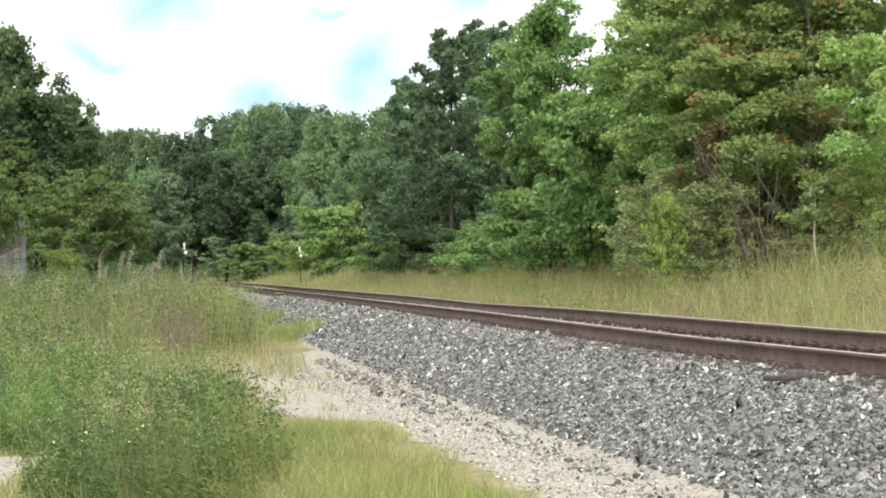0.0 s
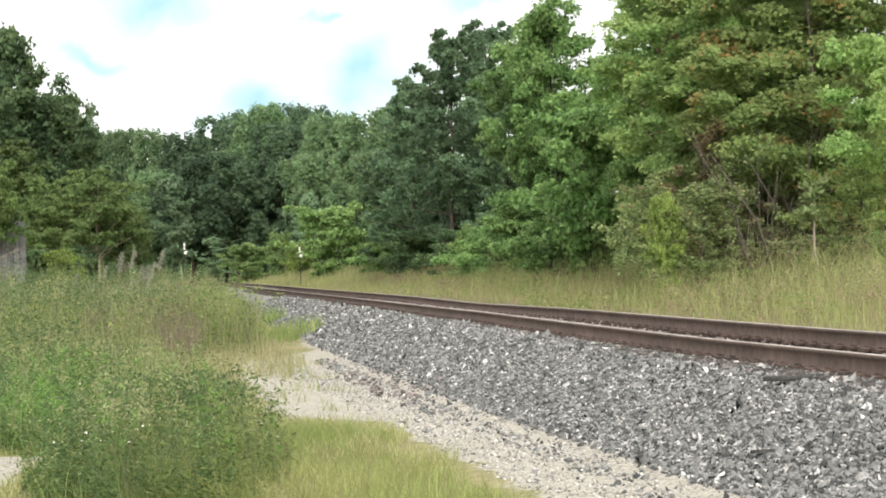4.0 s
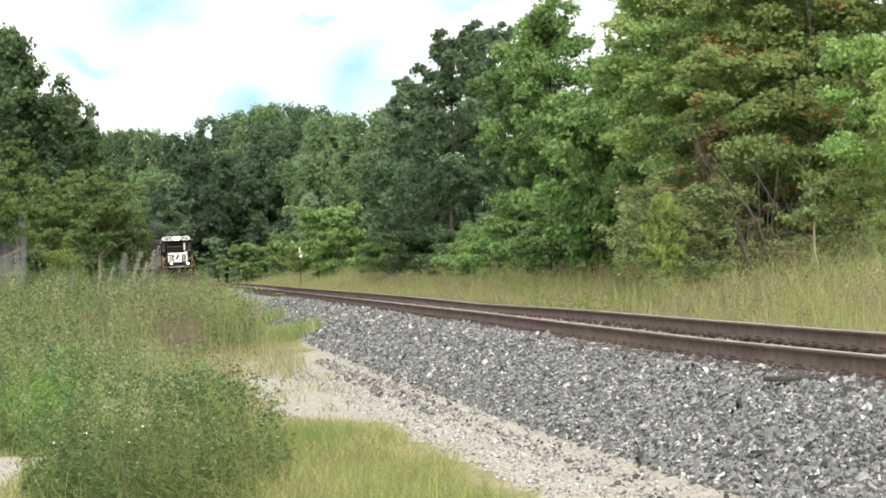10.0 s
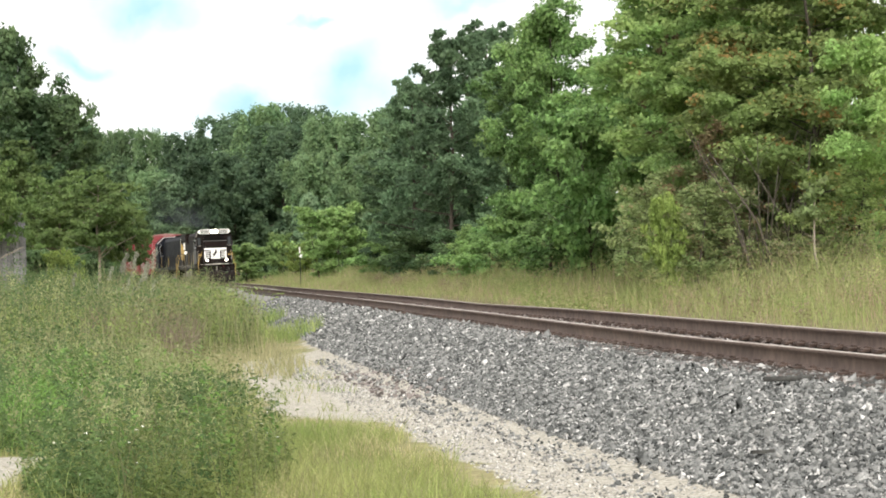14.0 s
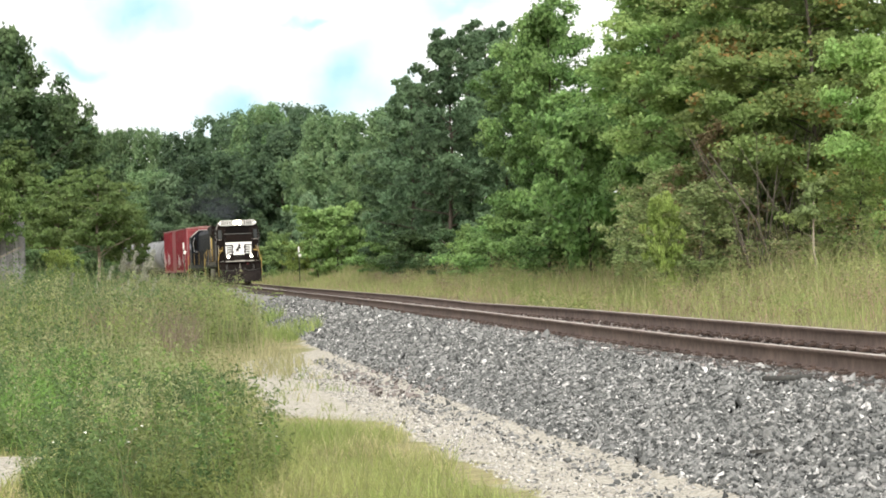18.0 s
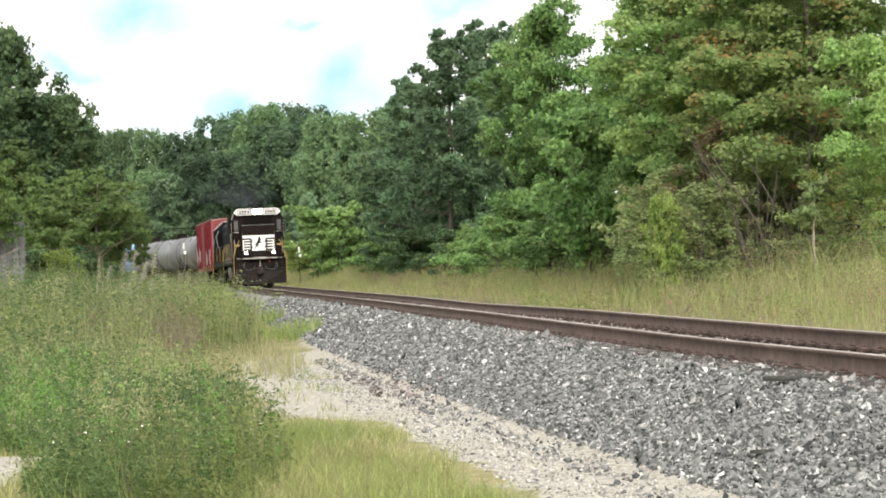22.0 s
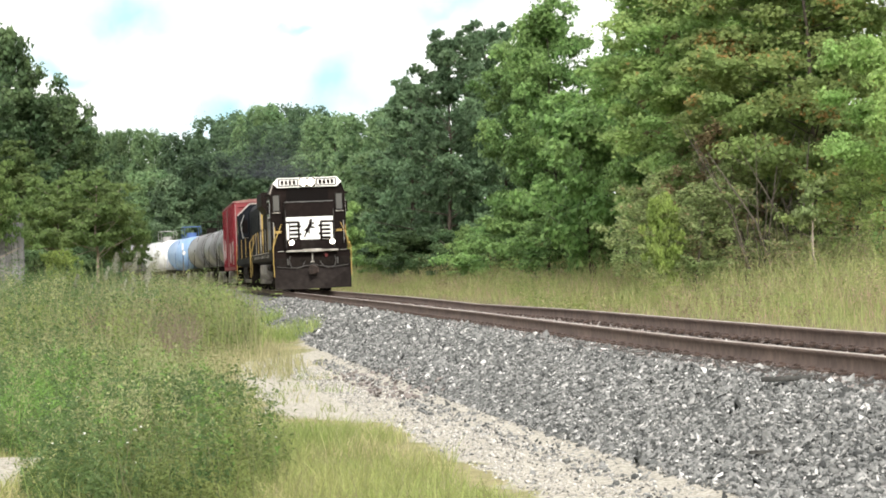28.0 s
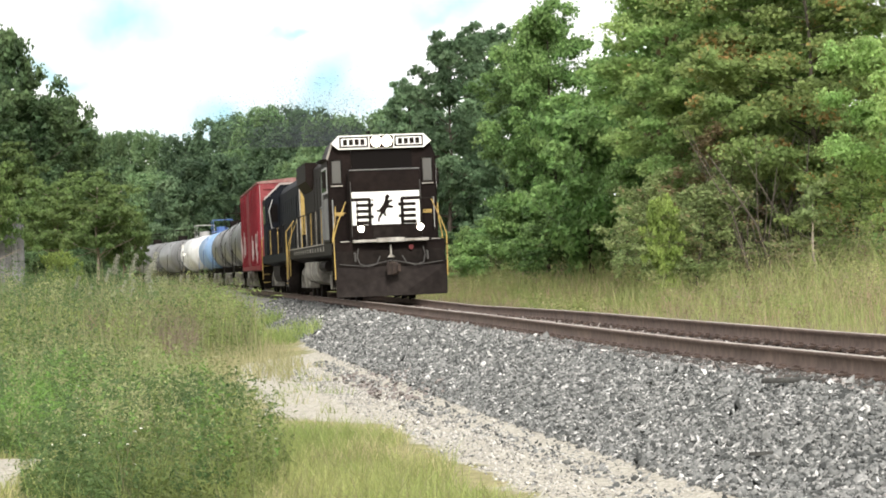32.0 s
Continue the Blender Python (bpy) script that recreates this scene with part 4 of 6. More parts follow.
P = stand(np.repeat(x, 6) + rng.normal(0, 0.06, len(x) * 6), np.repeat(y, 6) + rng.normal(0, 0.06, len(x) * 6)) + np.stack([np.zeros(len(x) * 6), np.zeros(len(x) * 6), rng.uniform(0.25, 0.6, len(x) * 6)], 1)
tagged(new("small_flowers", leaf_cloud(P, np.tile([0.0, -0.3, 1.0], (len(P), 1)) + rng.normal(scale=0.3, size=P.shape), 0.022 * rng.uniform(0.7, 1.3, len(P)), FLOWER, "small_flowers", 0.9)), "tiny white flowers on the weeds", "flowers", kind="stuff")

# ---- trees ----
def foot(x, y):
    return float(ground_z(np.array([x]), np.array([y]))[0]) - 0.05


SWAY, OTHERS = [], []


def group_of(proto, rows, group=""):
    """The first row moves the tree itself; the others are copies. Rows: x, y, turn, width and height factors."""
    if group:
        proto["group"] = group
    rows = [(x, y, (turn - 180) * 0.4, size, tall_) for x, y, turn, size, tall_ in rows]
    for x, y, turn, size, tall_ in rows[1:]:
        ob = copy_thing(proto, pose(x, y, foot(x, y), 0, 0, turn) @ Matrix.Diagonal((size, size, tall_, 1)))
        OTHERS.append((ob, x, y))
        if y < 170:
            SWAY.append((ob, x, y, turn))
    x, y, turn, size, tall_ = rows[0]
    if y < 170:
        SWAY.append((proto, x, y, turn))
    proto.matrix_basis = pose(x, y, foot(x, y), 0, 0, turn) @ Matrix.Diagonal((size, size, tall_, 1))


locust = tree("tree", 13.5, 4.0, 2.4, 0.80, 0.095, 1120, LEAF_AUTUMN, BARK, "broad green tree with leaves turning rusty", 11, trunk=0.11, limbs=50, flat=0.68)
group_of(locust, [(11.5, 57, 0, 0.75, 0.80), (9.7, 65, 130, 1.0, 0.86), (7.7, 71, 250, 1.0, 0.82), (8.7, 68, 40, 0.9, 0.82), (13.4, 70, 60, 1.1, 0.90), (12.0, 80, 200, 1.1, 0.82), (10.8, 74, 310, 0.9, 0.78)], "turning trees at the wood's edge")
maple = tree("tree", 12.5, 3.2, 0.8, 0.75, 0.12, 800, LEAF_MID, BARK, "tall bright green leafy tree", 12, trunk=0.12, limbs=42, flat=0.8)
group_of(maple, [(7.4, 77, 0, 0.85, 1.1), (4.5, 100, 80, 0.85, 1.02), (3.9, 104, 200, 0.9, 0.96), (9.3, 84, 300, 1.2, 1.0), (3.2, 122, 150, 1.0, 0.95), (7.4, 96, 10, 1.1, 0.80), (11.4, 95, 130, 1.2, 1.05)], "bright green trees at the wood's edge")
oak = tree("tree", 12.5, 3.3, 0.6, 0.56, 0.15, 660, LEAF_DARK, BARK, "dark green oak-like tree with a ragged crown", 13, trunk=0.15, limbs=54)
group_of(oak, [(0.4, 126, 0, 0.95, 1.15), (-1.4, 138, 120, 0.88, 1.03), (-0.7, 152, 220, 0.9, 1.02), (2.5, 134, 40, 1.05, 1.25), (-2.6, 158, 300, 0.9, 0.78)], "dark trees at the wood's edge")
shrub = tree("shrub", 5.2, 2.6, 0.1, 0.6, 0.13, 420, LEAF_MID, BARK, "dense green shrub at the wood's edge", 14, trunk=0.05, stems=3, category="shrub", limbs=13)
group_of(shrub, [(5.3, 82, 0, 1.05, 1.25), (4.0, 88, 70, 0.9, 0.7), (2.0, 106, 140, 0.9, 0.6), (6.9, 70, 200, 0.8, 0.8), (9.2, 61, 20, 0.7, 0.34), (8.0, 65, 100, 0.7, 0.40), (3.0, 98, 260, 0.95, 0.8), (0.8, 118, 300, 0.9, 0.6), (-1.4, 130, 10, 0.9, 0.65), (11.9, 57.5, 80, 0.7, 0.6),
                 (-2.9, 146, 200, 0.9, 0.7), (-3.6, 160, 100, 0.95, 0.7), (-17.0, 108, 0, 0.9, 0.55), (-20.4, 112, 120, 1.0, 0.6), (-23.6, 150, 210, 1.2, 0.7), (-24.2, 165, 330, 1.0, 0.6), (-13.6, 88, 50, 0.30, 0.50), (-14.5, 104, 310, 0.5, 0.62)], "shrubs at the wood's edge")
willow = tree("shrub", 6.3, 3.2, 0.1, 0.65, 0.18, 350, LEAF_LIGHT, BARK, "rounded light green shrub beside the track", 15, trunk=0.07, stems=3, category="shrub", limbs=14)
group_of(willow, [(-8.6, 188, 0, 1.0, 1.0), (-5.8, 191, 90, 0.8, 0.72), (-18.4, 238, 170, 0.9, 0.65), (-15.6, 242, 260, 0.6, 0.8), (-12.2, 214, 40, 0.5, 0.62), (5.6, 62.0, 120, 0.19, 0.47), (1.5, 112, 200, 0.4, 0.5)], "light green shrubs")
wood = tree("tree", 18.0, 5.2, 0.5, 0.80, 0.30, 120, LEAF_FAR, BARK, "tall dark green woodland tree", 16, trunk=0.25, limbs=40, fill=150, top=0.5, flat=1.15)
group_of(wood, [(-21.5, 300, 0, 1.0, 1.19), (-15.8, 305, 70, 0.9, 1.18), (-27, 310, 140, 1.0, 1.16), (-32, 318, 210, 0.95, 1.08), (-34.5, 345, 160, 1.1, 1.12), (-18.4, 309, 250, 0.85, 1.22), (-24.0, 316, 330, 0.9, 1.20), (-37, 322, 280, 0.75, 1.13), (-42, 330, 20, 0.8, 1.16), (-49.4, 345, 100, 0.85, 1.24), (-46, 350, 60, 0.6, 1.22), (-10.4, 252, 160, 0.85, 0.95),
                (-5.8, 215, 230, 0.8, 0.81), (-3.2, 192, 310, 0.75, 0.75), (-12.9, 270, 50, 0.8, 0.98), (-18.5, 287, 120, 1.0, 1.02), (-2.4, 172, 20, 0.65, 0.68), (-24, 292, 320, 0.9, 0.86), (-30, 300, 10, 0.9, 0.86), (-36, 308, 90, 0.9, 0.80)], "woodland trees behind the track")
spruce = tree("tree", 10.5, 2.3, 0.1, 0.62, 0.22, 340, LEAF_GREY, BARK, "narrow grey-green tree behind the track", 17, top=0.15, trunk=0.14, limbs=34)
group_of(spruce, [(-29.8, 284, 0, 1.2, 1.32), (-11.6, 224, 90, 0.7, 0.85), (-8.5, 214, 180, 0.65, 0.82), (-9.9, 230, 270, 0.7, 0.95), (-24.4, 270, 20, 0.8, 0.55), (-14.5, 246, 60, 0.7, 0.8), (-12.6, 238, 140, 0.6, 0.9)], "narrow trees behind the track")
hedge = tree("tree", 11.0, 3.9, 0.8, 0.80, 0.175, 360, LEAF_HEDGE, BARK, "dense dark green tree near the bank", 18, trunk=0.16, limbs=40, fill=30)
group_of(hedge, [(-20.2, 122, 0, 1.0, 1.04), (-25.5, 144, 90, 1.0, 1.55), (-22.5, 147, 260, 0.76, 1.20), (-26.0, 174, 170, 1.1, 1.12), (-33, 200, 250, 1.2, 1.05), (-24, 130, 40, 1.1, 0.9), (-34.5, 214, 10, 0.9, 0.92), (-24.6, 172, 300, 0.8, 1.02)], "dark trees near the bank")
sapling = tree("tree", 8.8, 3.0, 2.0, 0.65, 0.14, 500, LEAF_FEATHER, BARK, "slim tree with spreading feathery branches", 19, trunk=0.09, limbs=26, flat=0.5)
group_of(sapling, [(-18.8, 136, 0, 0.8, 1.08), (-17.6, 110, 300, 0.8, 0.72), (-19.4, 116, 140, 0.9, 0.95), (-22.3, 160, 20, 0.55, 1.26), (-24.2, 176, 200, 0.5, 1.38), (-28.2, 214, 90, 0.6, 1.62), (-17.0, 118, 220, 0.7, 0.66), (-20.6, 150, 80, 0.5, 1.22), (7.1, 73.5, 30, 0.36, 0.95)])

bank_tree = tree("tree", 5.6, 2.1, 3.1, 0.5, 0.105, 560, LEAF_FEATHER, BARK_PALE, "small feathery tree with a tan trunk on the bank", 37, trunk=0.10, limbs=30, flat=0.4)
group_of(bank_tree, [(-12.75, 92.5, 200, 0.95, 1.0), (-14.6, 96, 90, 1.1, 1.02), (-15.1, 85.0, 10, 0.6, 1.0), (-12.1, 94.5, 310, 0.45, 0.78), (-11.6, 96, 60, 0.26, 0.74)], "small trees on the bank")
under = tree("tree", 6.4, 1.8, 0.9, 0.36, 0.080, 820, LEAF_OLIVE, BARK, "slim leaning tree in the wood's shade", 29, trunk=0.05, limbs=26, lean=0.10, flat=1.1)
group_of(under, [(6.2, 62.5, 180, 0.9, 0.56), (7.2, 63.0, 330, 0.9, 0.66), (10.0, 66.5, 20, 1.1, 0.80), (6.6, 65.5, 250, 0.9, 0.68), (9.9, 61.0, 140, 1.0, 0.72), (5.6, 66.5, 60, 0.8, 0.62), (7.2, 66.0, 10, 1.0, 0.82), (6.0, 70.0, 120, 1.0, 0.75), (10.4, 59.5, 280, 0.8, 0.66)], "slim trees in the wood's shade")
stems = bmesh.new()
twig = random.Random(21)
for k in range(34):
    x, y = twig.uniform(7.6, 9.7), twig.uniform(61.5, 66)
    a = Vector((x, y, foot(x, y)))
    high, lean_ = twig.uniform(2.2, 4.8), twig.gauss(-0.10, 0.20)
    b = a + Vector((lean_ * high * 0.5, 0, high * 0.55))
    c = b + Vector((lean_ * high * 0.8 + twig.gauss(0, 0.15), 0, high * 0.45))
    r = twig.uniform(0.010, 0.034)
    rod(a, b, r, stems, 5, r * 0.8)
    rod(b, c, r * 0.8, stems, 5, r * 0.35)
    for m in range(3):
        d = a.lerp(c, twig.uniform(0.4, 0.9))
        rod(d, d + Vector((twig.gauss(0, 0.6), twig.gauss(0, 0.3), twig.uniform(0.05, 0.6))), r * 0.35, stems, 4, 0.004)
tagged(part("thicket_stems", stems, BARK), "thin dark leaning stems in the thicket", "thicket", kind="stuff")
# the leaves that set single trees apart
CROWNS = {LEAF_RUST: [(9.7, 65), (13.4, 70), (10.4, 59.5), (9.9, 61.0)],
          LEAF_BROWN: [(7.1, 73.5), (7.2, 66.0)],
          LEAF_YELLOW: [(-13.6, 88), (5.6, 62.0), (-12.2, 214)],
          LEAF_DARK: [(3.2, 122)],
          LEAF_OLIVE: [(6.9, 70), (8.0, 65), (9.2, 61)],
          LEAF_HEDGE: [(0.8, 118), (-1.4, 130), (-17.0, 108), (-20.4, 112), (-23.6, 150), (-24.2, 165), (-14.5, 104), (-22.3, 160), (-24.2, 176), (-28.2, 214), (-17.0, 118)],
          LEAF_DEEP: [(-15.8, 305), (-27, 310), (-32, 318), (-18.4, 309), (-24.0, 316), (-18.5, 287), (-24, 292), (-30, 300)]}
for leaves, places in CROWNS.items():
    for ob, x, y in OTHERS:
        if (x, y) in places:
            crown = next(child for child in ob.children if child.name.startswith("crown"))
            crown.material_slots[0].link = "OBJECT"
            crown.material_slots[0].material = leaves
for ob, leaves in ((locust, LEAF_RUST), (wood, LEAF_DEEP), (spruce, LEAF_CONE)):
    ob.children[1].material_slots[0].link = "OBJECT"
    ob.children[1].material_slots[0].material = leaves
snag = tree("tree", 3.3, 0.5, 2.3, 0.22, 0.10, 200, LEAF_OLIVE, BARK_PALE, "slender pale bare trunk at the wood's edge", 23, trunk=0.055, limbs=6)
snag.matrix_basis = pose(8.6, 57.0, foot(8.6, 57.0))

# the wood's dark depth behind the trees that stand at its edge
EDGE = [(16, 58), (12.5, 74), (9, 92), (6, 112), (3, 136), (0, 160), (-3, 200), (-9, 262), (-16, 318), (-34, 345), (-62, 352), (-95, 350)]
ex, ey = np.array([p[0] for p in EDGE], float), np.array([p[1] for p in EDGE], float)
along = np.concatenate([[0], np.cumsum(np.hypot(np.diff(ex), np.diff(ey)))])
n = 50000
u = along[-1] * rng.uniform(0, 1, n) ** 1.35
size = np.interp(u, [0, along[-1]], [0.26, 0.6])
P = np.stack([np.interp(u, along, ex) + rng.normal(0, 1.3, n), np.interp(u, along, ey) + rng.uniform(-2, 9, n), -0.6 + rng.uniform(0, 1, n) ** 1.6 * np.interp(u, along, [4.0, 5.0, 6.5, 7, 8, 8.5, 9, 13, 17, 18, 18, 18])], 1)
tagged(new("woodland", leaf_cloud(P, rng.normal(size=(n, 3)) + [0, -0.3, 0.5], size, LEAF_FAR, "woodland", 0.7)), "dark undergrowth in the depth of the wood", "woodland", kind="stuff")
n = 16000
P = np.stack([rng.uniform(-50, -24.5, n), rng.uniform(176, 200, n), -0.5 + rng.uniform(0, 1, n) * 5.5], 1)
P[:, 0] -= (P[:, 1] - 176) * 0.38
tagged(new("woodland", leaf_cloud(P, rng.normal(size=(n, 3)) + [0, -0.3, 0.5], 0.45, LEAF_FAR, "woodland", 0.7)), "dark undergrowth among the trees by the bank", "woodland", kind="stuff")

# ---- rolling stock ----
def wheelset(parent, x, r=0.5, gauge=0.753):
    bm = rod((0, -gauge - 0.2, 0), (0, gauge + 0.2, 0), 0.09, n=8)
    for sgn in (-1, 1):
        rod((0, sgn * (gauge - 0.06), 0), (0, sgn * (gauge + 0.07), 0), r, bm, 20)
        rod((0, sgn * (gauge - 0.09), 0), (0, sgn * (gauge - 0.06), 0), r + 0.03, bm, 20)
        for k in range(3):
            a = 2.09 * k
            rod((math.cos(a) * 0.25, sgn * (gauge + 0.065), math.sin(a) * 0.25), (math.cos(a) * 0.25, sgn * (gauge + 0.085), math.sin(a) * 0.25), 0.06, bm, 6)
    ob = part("wheelset", bm, GRIME, parent, at=Matrix.Translation((x, 0, r)))
    WHEELS.append((ob, x, r))
    return ob


WHEELS = []


def truck(parent, x, axles, r, long):
    """A bogie: two side frames with springs and boxes, a bolster, and its wheelsets."""
    for sgn in (-1, 1):
        y = sgn * 1.04
        bm = prism([(x - long, 0.62), (x - long, 0.86), (x - long * 0.55, 0.98), (x + long * 0.55, 0.98), (x + long, 0.86), (x + long, 0.62), (x + long * 0.7, 0.55), (x + 0.35, 0.38), (x - 0.35, 0.38), (x - long * 0.7, 0.55)], y - 0.09, y + 0.09, "y")
        for a in axles:
            box(x + a - 0.17, x + a + 0.17, y - 0.15, y + 0.15, r - 0.2, r + 0.22, bm)
        part("side_frame", bm, ROAD_DUST, parent, "dusty cast side frame")
        bm = bmesh.new()
        for q in (-0.22, 0, 0.22):
            rod((x + q, y, 0.40), (x + q, y, 0.80), 0.075, bm, 8)
        part("spring_nest", bm, GRIME, parent)
    part("bolster", box(x - 0.2, x + 0.2, -1.1, 1.1, 0.6, 0.95), GRIME, parent)
    for a in axles:
        wheelset(parent, x + a, r)


def coupler(parent, x, way):
    bm = rod((x - way * 0.9, 0, 0.86), (x - way * 0.1, 0, 0.86), 0.12, n=10)
    rod((x - way * 0.22, 0, 0.86), (x + way * 0.02, 0, 0.86), 0.20, bm, 12, 0.16)
    box(min(x - way * 0.1, x + way * 0.14), max(x - way * 0.1, x + way * 0.14), -0.17, -0.05, 0.73, 1.0, bm)
    box(min(x - way * 0.1, x + way * 0.10), max(x - way * 0.1, x + way * 0.10), 0.08, 0.18, 0.76, 0.97, bm)
    rod((x + way * 0.08, -0.11, 0.69), (x + way * 0.08, -0.11, 1.04), 0.08, bm, 8)
    rod((x - way * 0.5, -0.19, 0.70), (x - way * 0.5, 0.19, 0.70), 0.06, bm, 8)
    part("coupler", bm, RUSTY, parent, "rusty cast coupler", bevel=0.015)


def lettering(parent, name, x, y0, z0, width, height, count, mat, depth=0.012):
    """Plain upright bars in place of writing, on a face that looks along +x."""
    bm = bmesh.new()
    w = width / count
    for i in range(count):
        box(x, x + depth, y0 + w * (i + 0.14), y0 + w * (i + 0.86), z0, z0 + height, bm)
    part(name, bm, mat, parent)


def lead_locomotive():
    t = tagged(new("locomotive"), "black diesel locomotive with lit headlights and white nose panel", "locomotive")
    F = 10.6
    part("underframe", prism([(-1.5, 1.30), (-1.5, 1.62), (1.5, 1.62), (1.5, 1.30), (0.9, 1.12), (-0.9, 1.12)], -F, F - 0.05), BLACK, t)
    for way in (1, -1):
        x = F * way
        bm = prism([(-1.50, 0.13), (-1.52, 0.95), (-1.45, 1.36), (1.45, 1.36), (1.52, 0.95), (1.50, 0.13)], x - 0.06, x + 0.02)
        part("pilot", bm, GRIME, t)
        bm = bmesh.new()
        v = [bm.verts.new(p) for p in ((x + way * 0.02, -1.50, 0.13), (x + way * 0.42, -0.16, 0.13), (x + way * 0.42, 0.16, 0.13), (x + way * 0.02, 1.50, 0.13),
                                       (x + way * 0.02, 1.50, 0.92), (x + way * 0.22, 0.2, 0.66), (x + way * 0.22, -0.2, 0.66), (x + way * 0.02, -1.50, 0.92))]
        bm.faces.new((v[0], v[1], v[6], v[7])), bm.faces.new((v[1], v[2], v[5], v[6])), bm.faces.new((v[2], v[3], v[4], v[5])), bm.faces.new((v[4], v[7], v[6], v[5]))
        bmesh.ops.recalc_face_normals(bm, faces=bm.faces[:])
        bmesh.ops.solidify(bm, geom=bm.faces[:], thickness=0.03)
        part("plow", bm, DUST, t, "dusty grey-brown steel plow")
        part("anticlimber", box(x - 0.05, x + 0.30 * way, -0.36, 0.36, 1.57, 1.69), PALE, t, "worn pale steel ledge", bevel=0.01)
        for sgn in (-1, 1):
            part("anticlimber", box(x - 0.05, x + 0.26 * way, sgn * 0.37, sgn * 1.02, 1.58, 1.655), PALE, t, bevel=0.01)
        coupler(t, x + way * 0.62, way)
        for sgn in (-1, 1):
            part("brake_hose", bent([(x + way * 0.06, sgn * 0.30, 1.20), (x + way * 0.2, sgn * 0.40, 1.0), (x + way * 0.25, sgn * 0.62, 0.93), (x + way * 0.2, sgn * 0.86, 1.0), (x + way * 0.1, sgn * 0.92, 1.2), (x + way * 0.06, sgn * 0.88, 1.42)], 0.016), HOSE, t, "grey looping brake hose")
        part("hose_bracket", prism([(-0.09, 1.16), (-0.05, 1.22), (-0.02, 1.22), (-0.02, 1.5), (0.02, 1.5), (0.02, 1.22), (0.05, 1.22), (0.09, 1.16)], x + min(0, way * 0.1), x + max(0, way * 0.1)), PALE, t)
        part("uncoupling_lever", bent([(x + way * 0.1, -1.40, 1.02), (x + way * 0.12, -0.75, 0.94), (x + way * 0.14, 0, 1.08), (x + way * 0.12, 0.75, 0.94), (x + way * 0.1, 1.40, 1.02)], 0.013), HOSE, t)
        for sgn in (-1, 1):
            y = sgn * 1.38
            bm = bmesh.new()
            for k, z in enumerate((0.42, 0.75, 1.08, 1.38)):
                box(x - way * 0.62, x - way * 0.16, y - 0.15, y + 0.15, z, z + 0.03, bm)
            box(x - way * 0.66, x - way * 0.62, y - 0.17, y + 0.17, 0.40, 1.6, bm)
            part("step", bm, GRIME, t)
            part("handrail", bent([(x + way * 0.06, sgn * 1.52, 0.62), (x + way * 0.06, sgn * 1.53, 1.75), (x - way * 0.02, sgn * 1.40, 2.15), (x - way * 0.05, sgn * 1.16, 2.70)], 0.016), YELLOW, t, "yellow handrail beside the steps")
            part("handrail", bent([(x - way * 0.68, sgn * 1.50, 0.72), (x - way * 0.68, sgn * 1.50, 1.75), (x - way * 0.66, sgn * 1.42, 2.2), (x - way * 0.66, sgn * 1.40, 2.6)], 0.016), YELLOW, t, "yellow handrail beside the steps")
    # nose with its white panel
    n0 = F - 0.85
    part("nose", prism([(-0.99, 1.62), (-0.99, 3.50), (-0.90, 3.58), (0.90, 3.58), (0.99, 3.50), (0.99, 1.62)], n0 - 1.35, n0), BLACK, t, bevel=0.02)
    panel = part("nose_panel", box(n0 + 0.004, n0 + 0.016, -0.93, 0.93, 2.07, 2.97), WHITE, t, "white painted panel with black stripes")
    for sgn in (-1, 1):
        for k in range(5):
            z = 2.08 + 0.16 * k
            part("stripe", box(n0 + 0.016, n0 + 0.022, sgn * (0.34 if k % 2 else 0.42), sgn * (0.82 if k < 4 else 0.935), z, z + 0.09), BLACK, panel)
        part("stripe", box(n0 + 0.016, n0 + 0.023, sgn * 0.40, sgn * 0.49, 2.065, 2.76), BLACK, panel)
    part("emblem", prism([(-0.24, 2.16), (-0.19, 2.14), (-0.18, 2.22), (-0.08, 2.36), (-0.03, 2.28), (0.01, 2.30), (-0.02, 2.42), (0.04, 2.52), (0.17, 2.50), (0.22, 2.55), (0.09, 2.60), (0.09, 2.65), (0.20, 2.70), (0.18, 2.75), (0.07, 2.73), (0.12, 2.84), (0.05, 2.90), (-0.01, 2.84), (-0.03, 2.70), (-0.11, 2.56), (-0.20, 2.46), (-0.27, 2.50), (-0.25, 2.42), (-0.15, 2.40), (-0.22, 2.26)], n0 + 0.016, n0 + 0.023), BLACK, panel, "black emblem shape")
    part("nose_ledge", box(n0 - 0.2, n0 + 0.03, -0.96, 0.96, 3.555, 3.59), HOOD_GREY, t, "worn pale edge of the nose top", bevel=0.008)
    part("windshield", box(n0 - 0.72, n0 - 0.70, -0.84, 0.84, 3.62, 4.12), GLASS_DARK, t, "dark windshield glass")
    for sgn in (-1, 1):
        part("grab_iron", bent([(n0 + 0.02, sgn * 0.955, 1.75), (n0 + 0.07, sgn * 0.955, 1.78), (n0 + 0.07, sgn * 0.955, 3.2), (n0 + 0.02, sgn * 0.955, 3.25)], 0.012), HOSE, t)
        part("corner_post", rod((F - 0.02, sgn * 0.86, 1.62), (F - 0.02, sgn * 0.86, 2.72), 0.016), GRIME, t)
        part("end_rail", bent([(F - 0.02, sgn * 0.40, 2.72), (F - 0.02, sgn * 1.16, 2.72)], 0.016), GRIME, t)
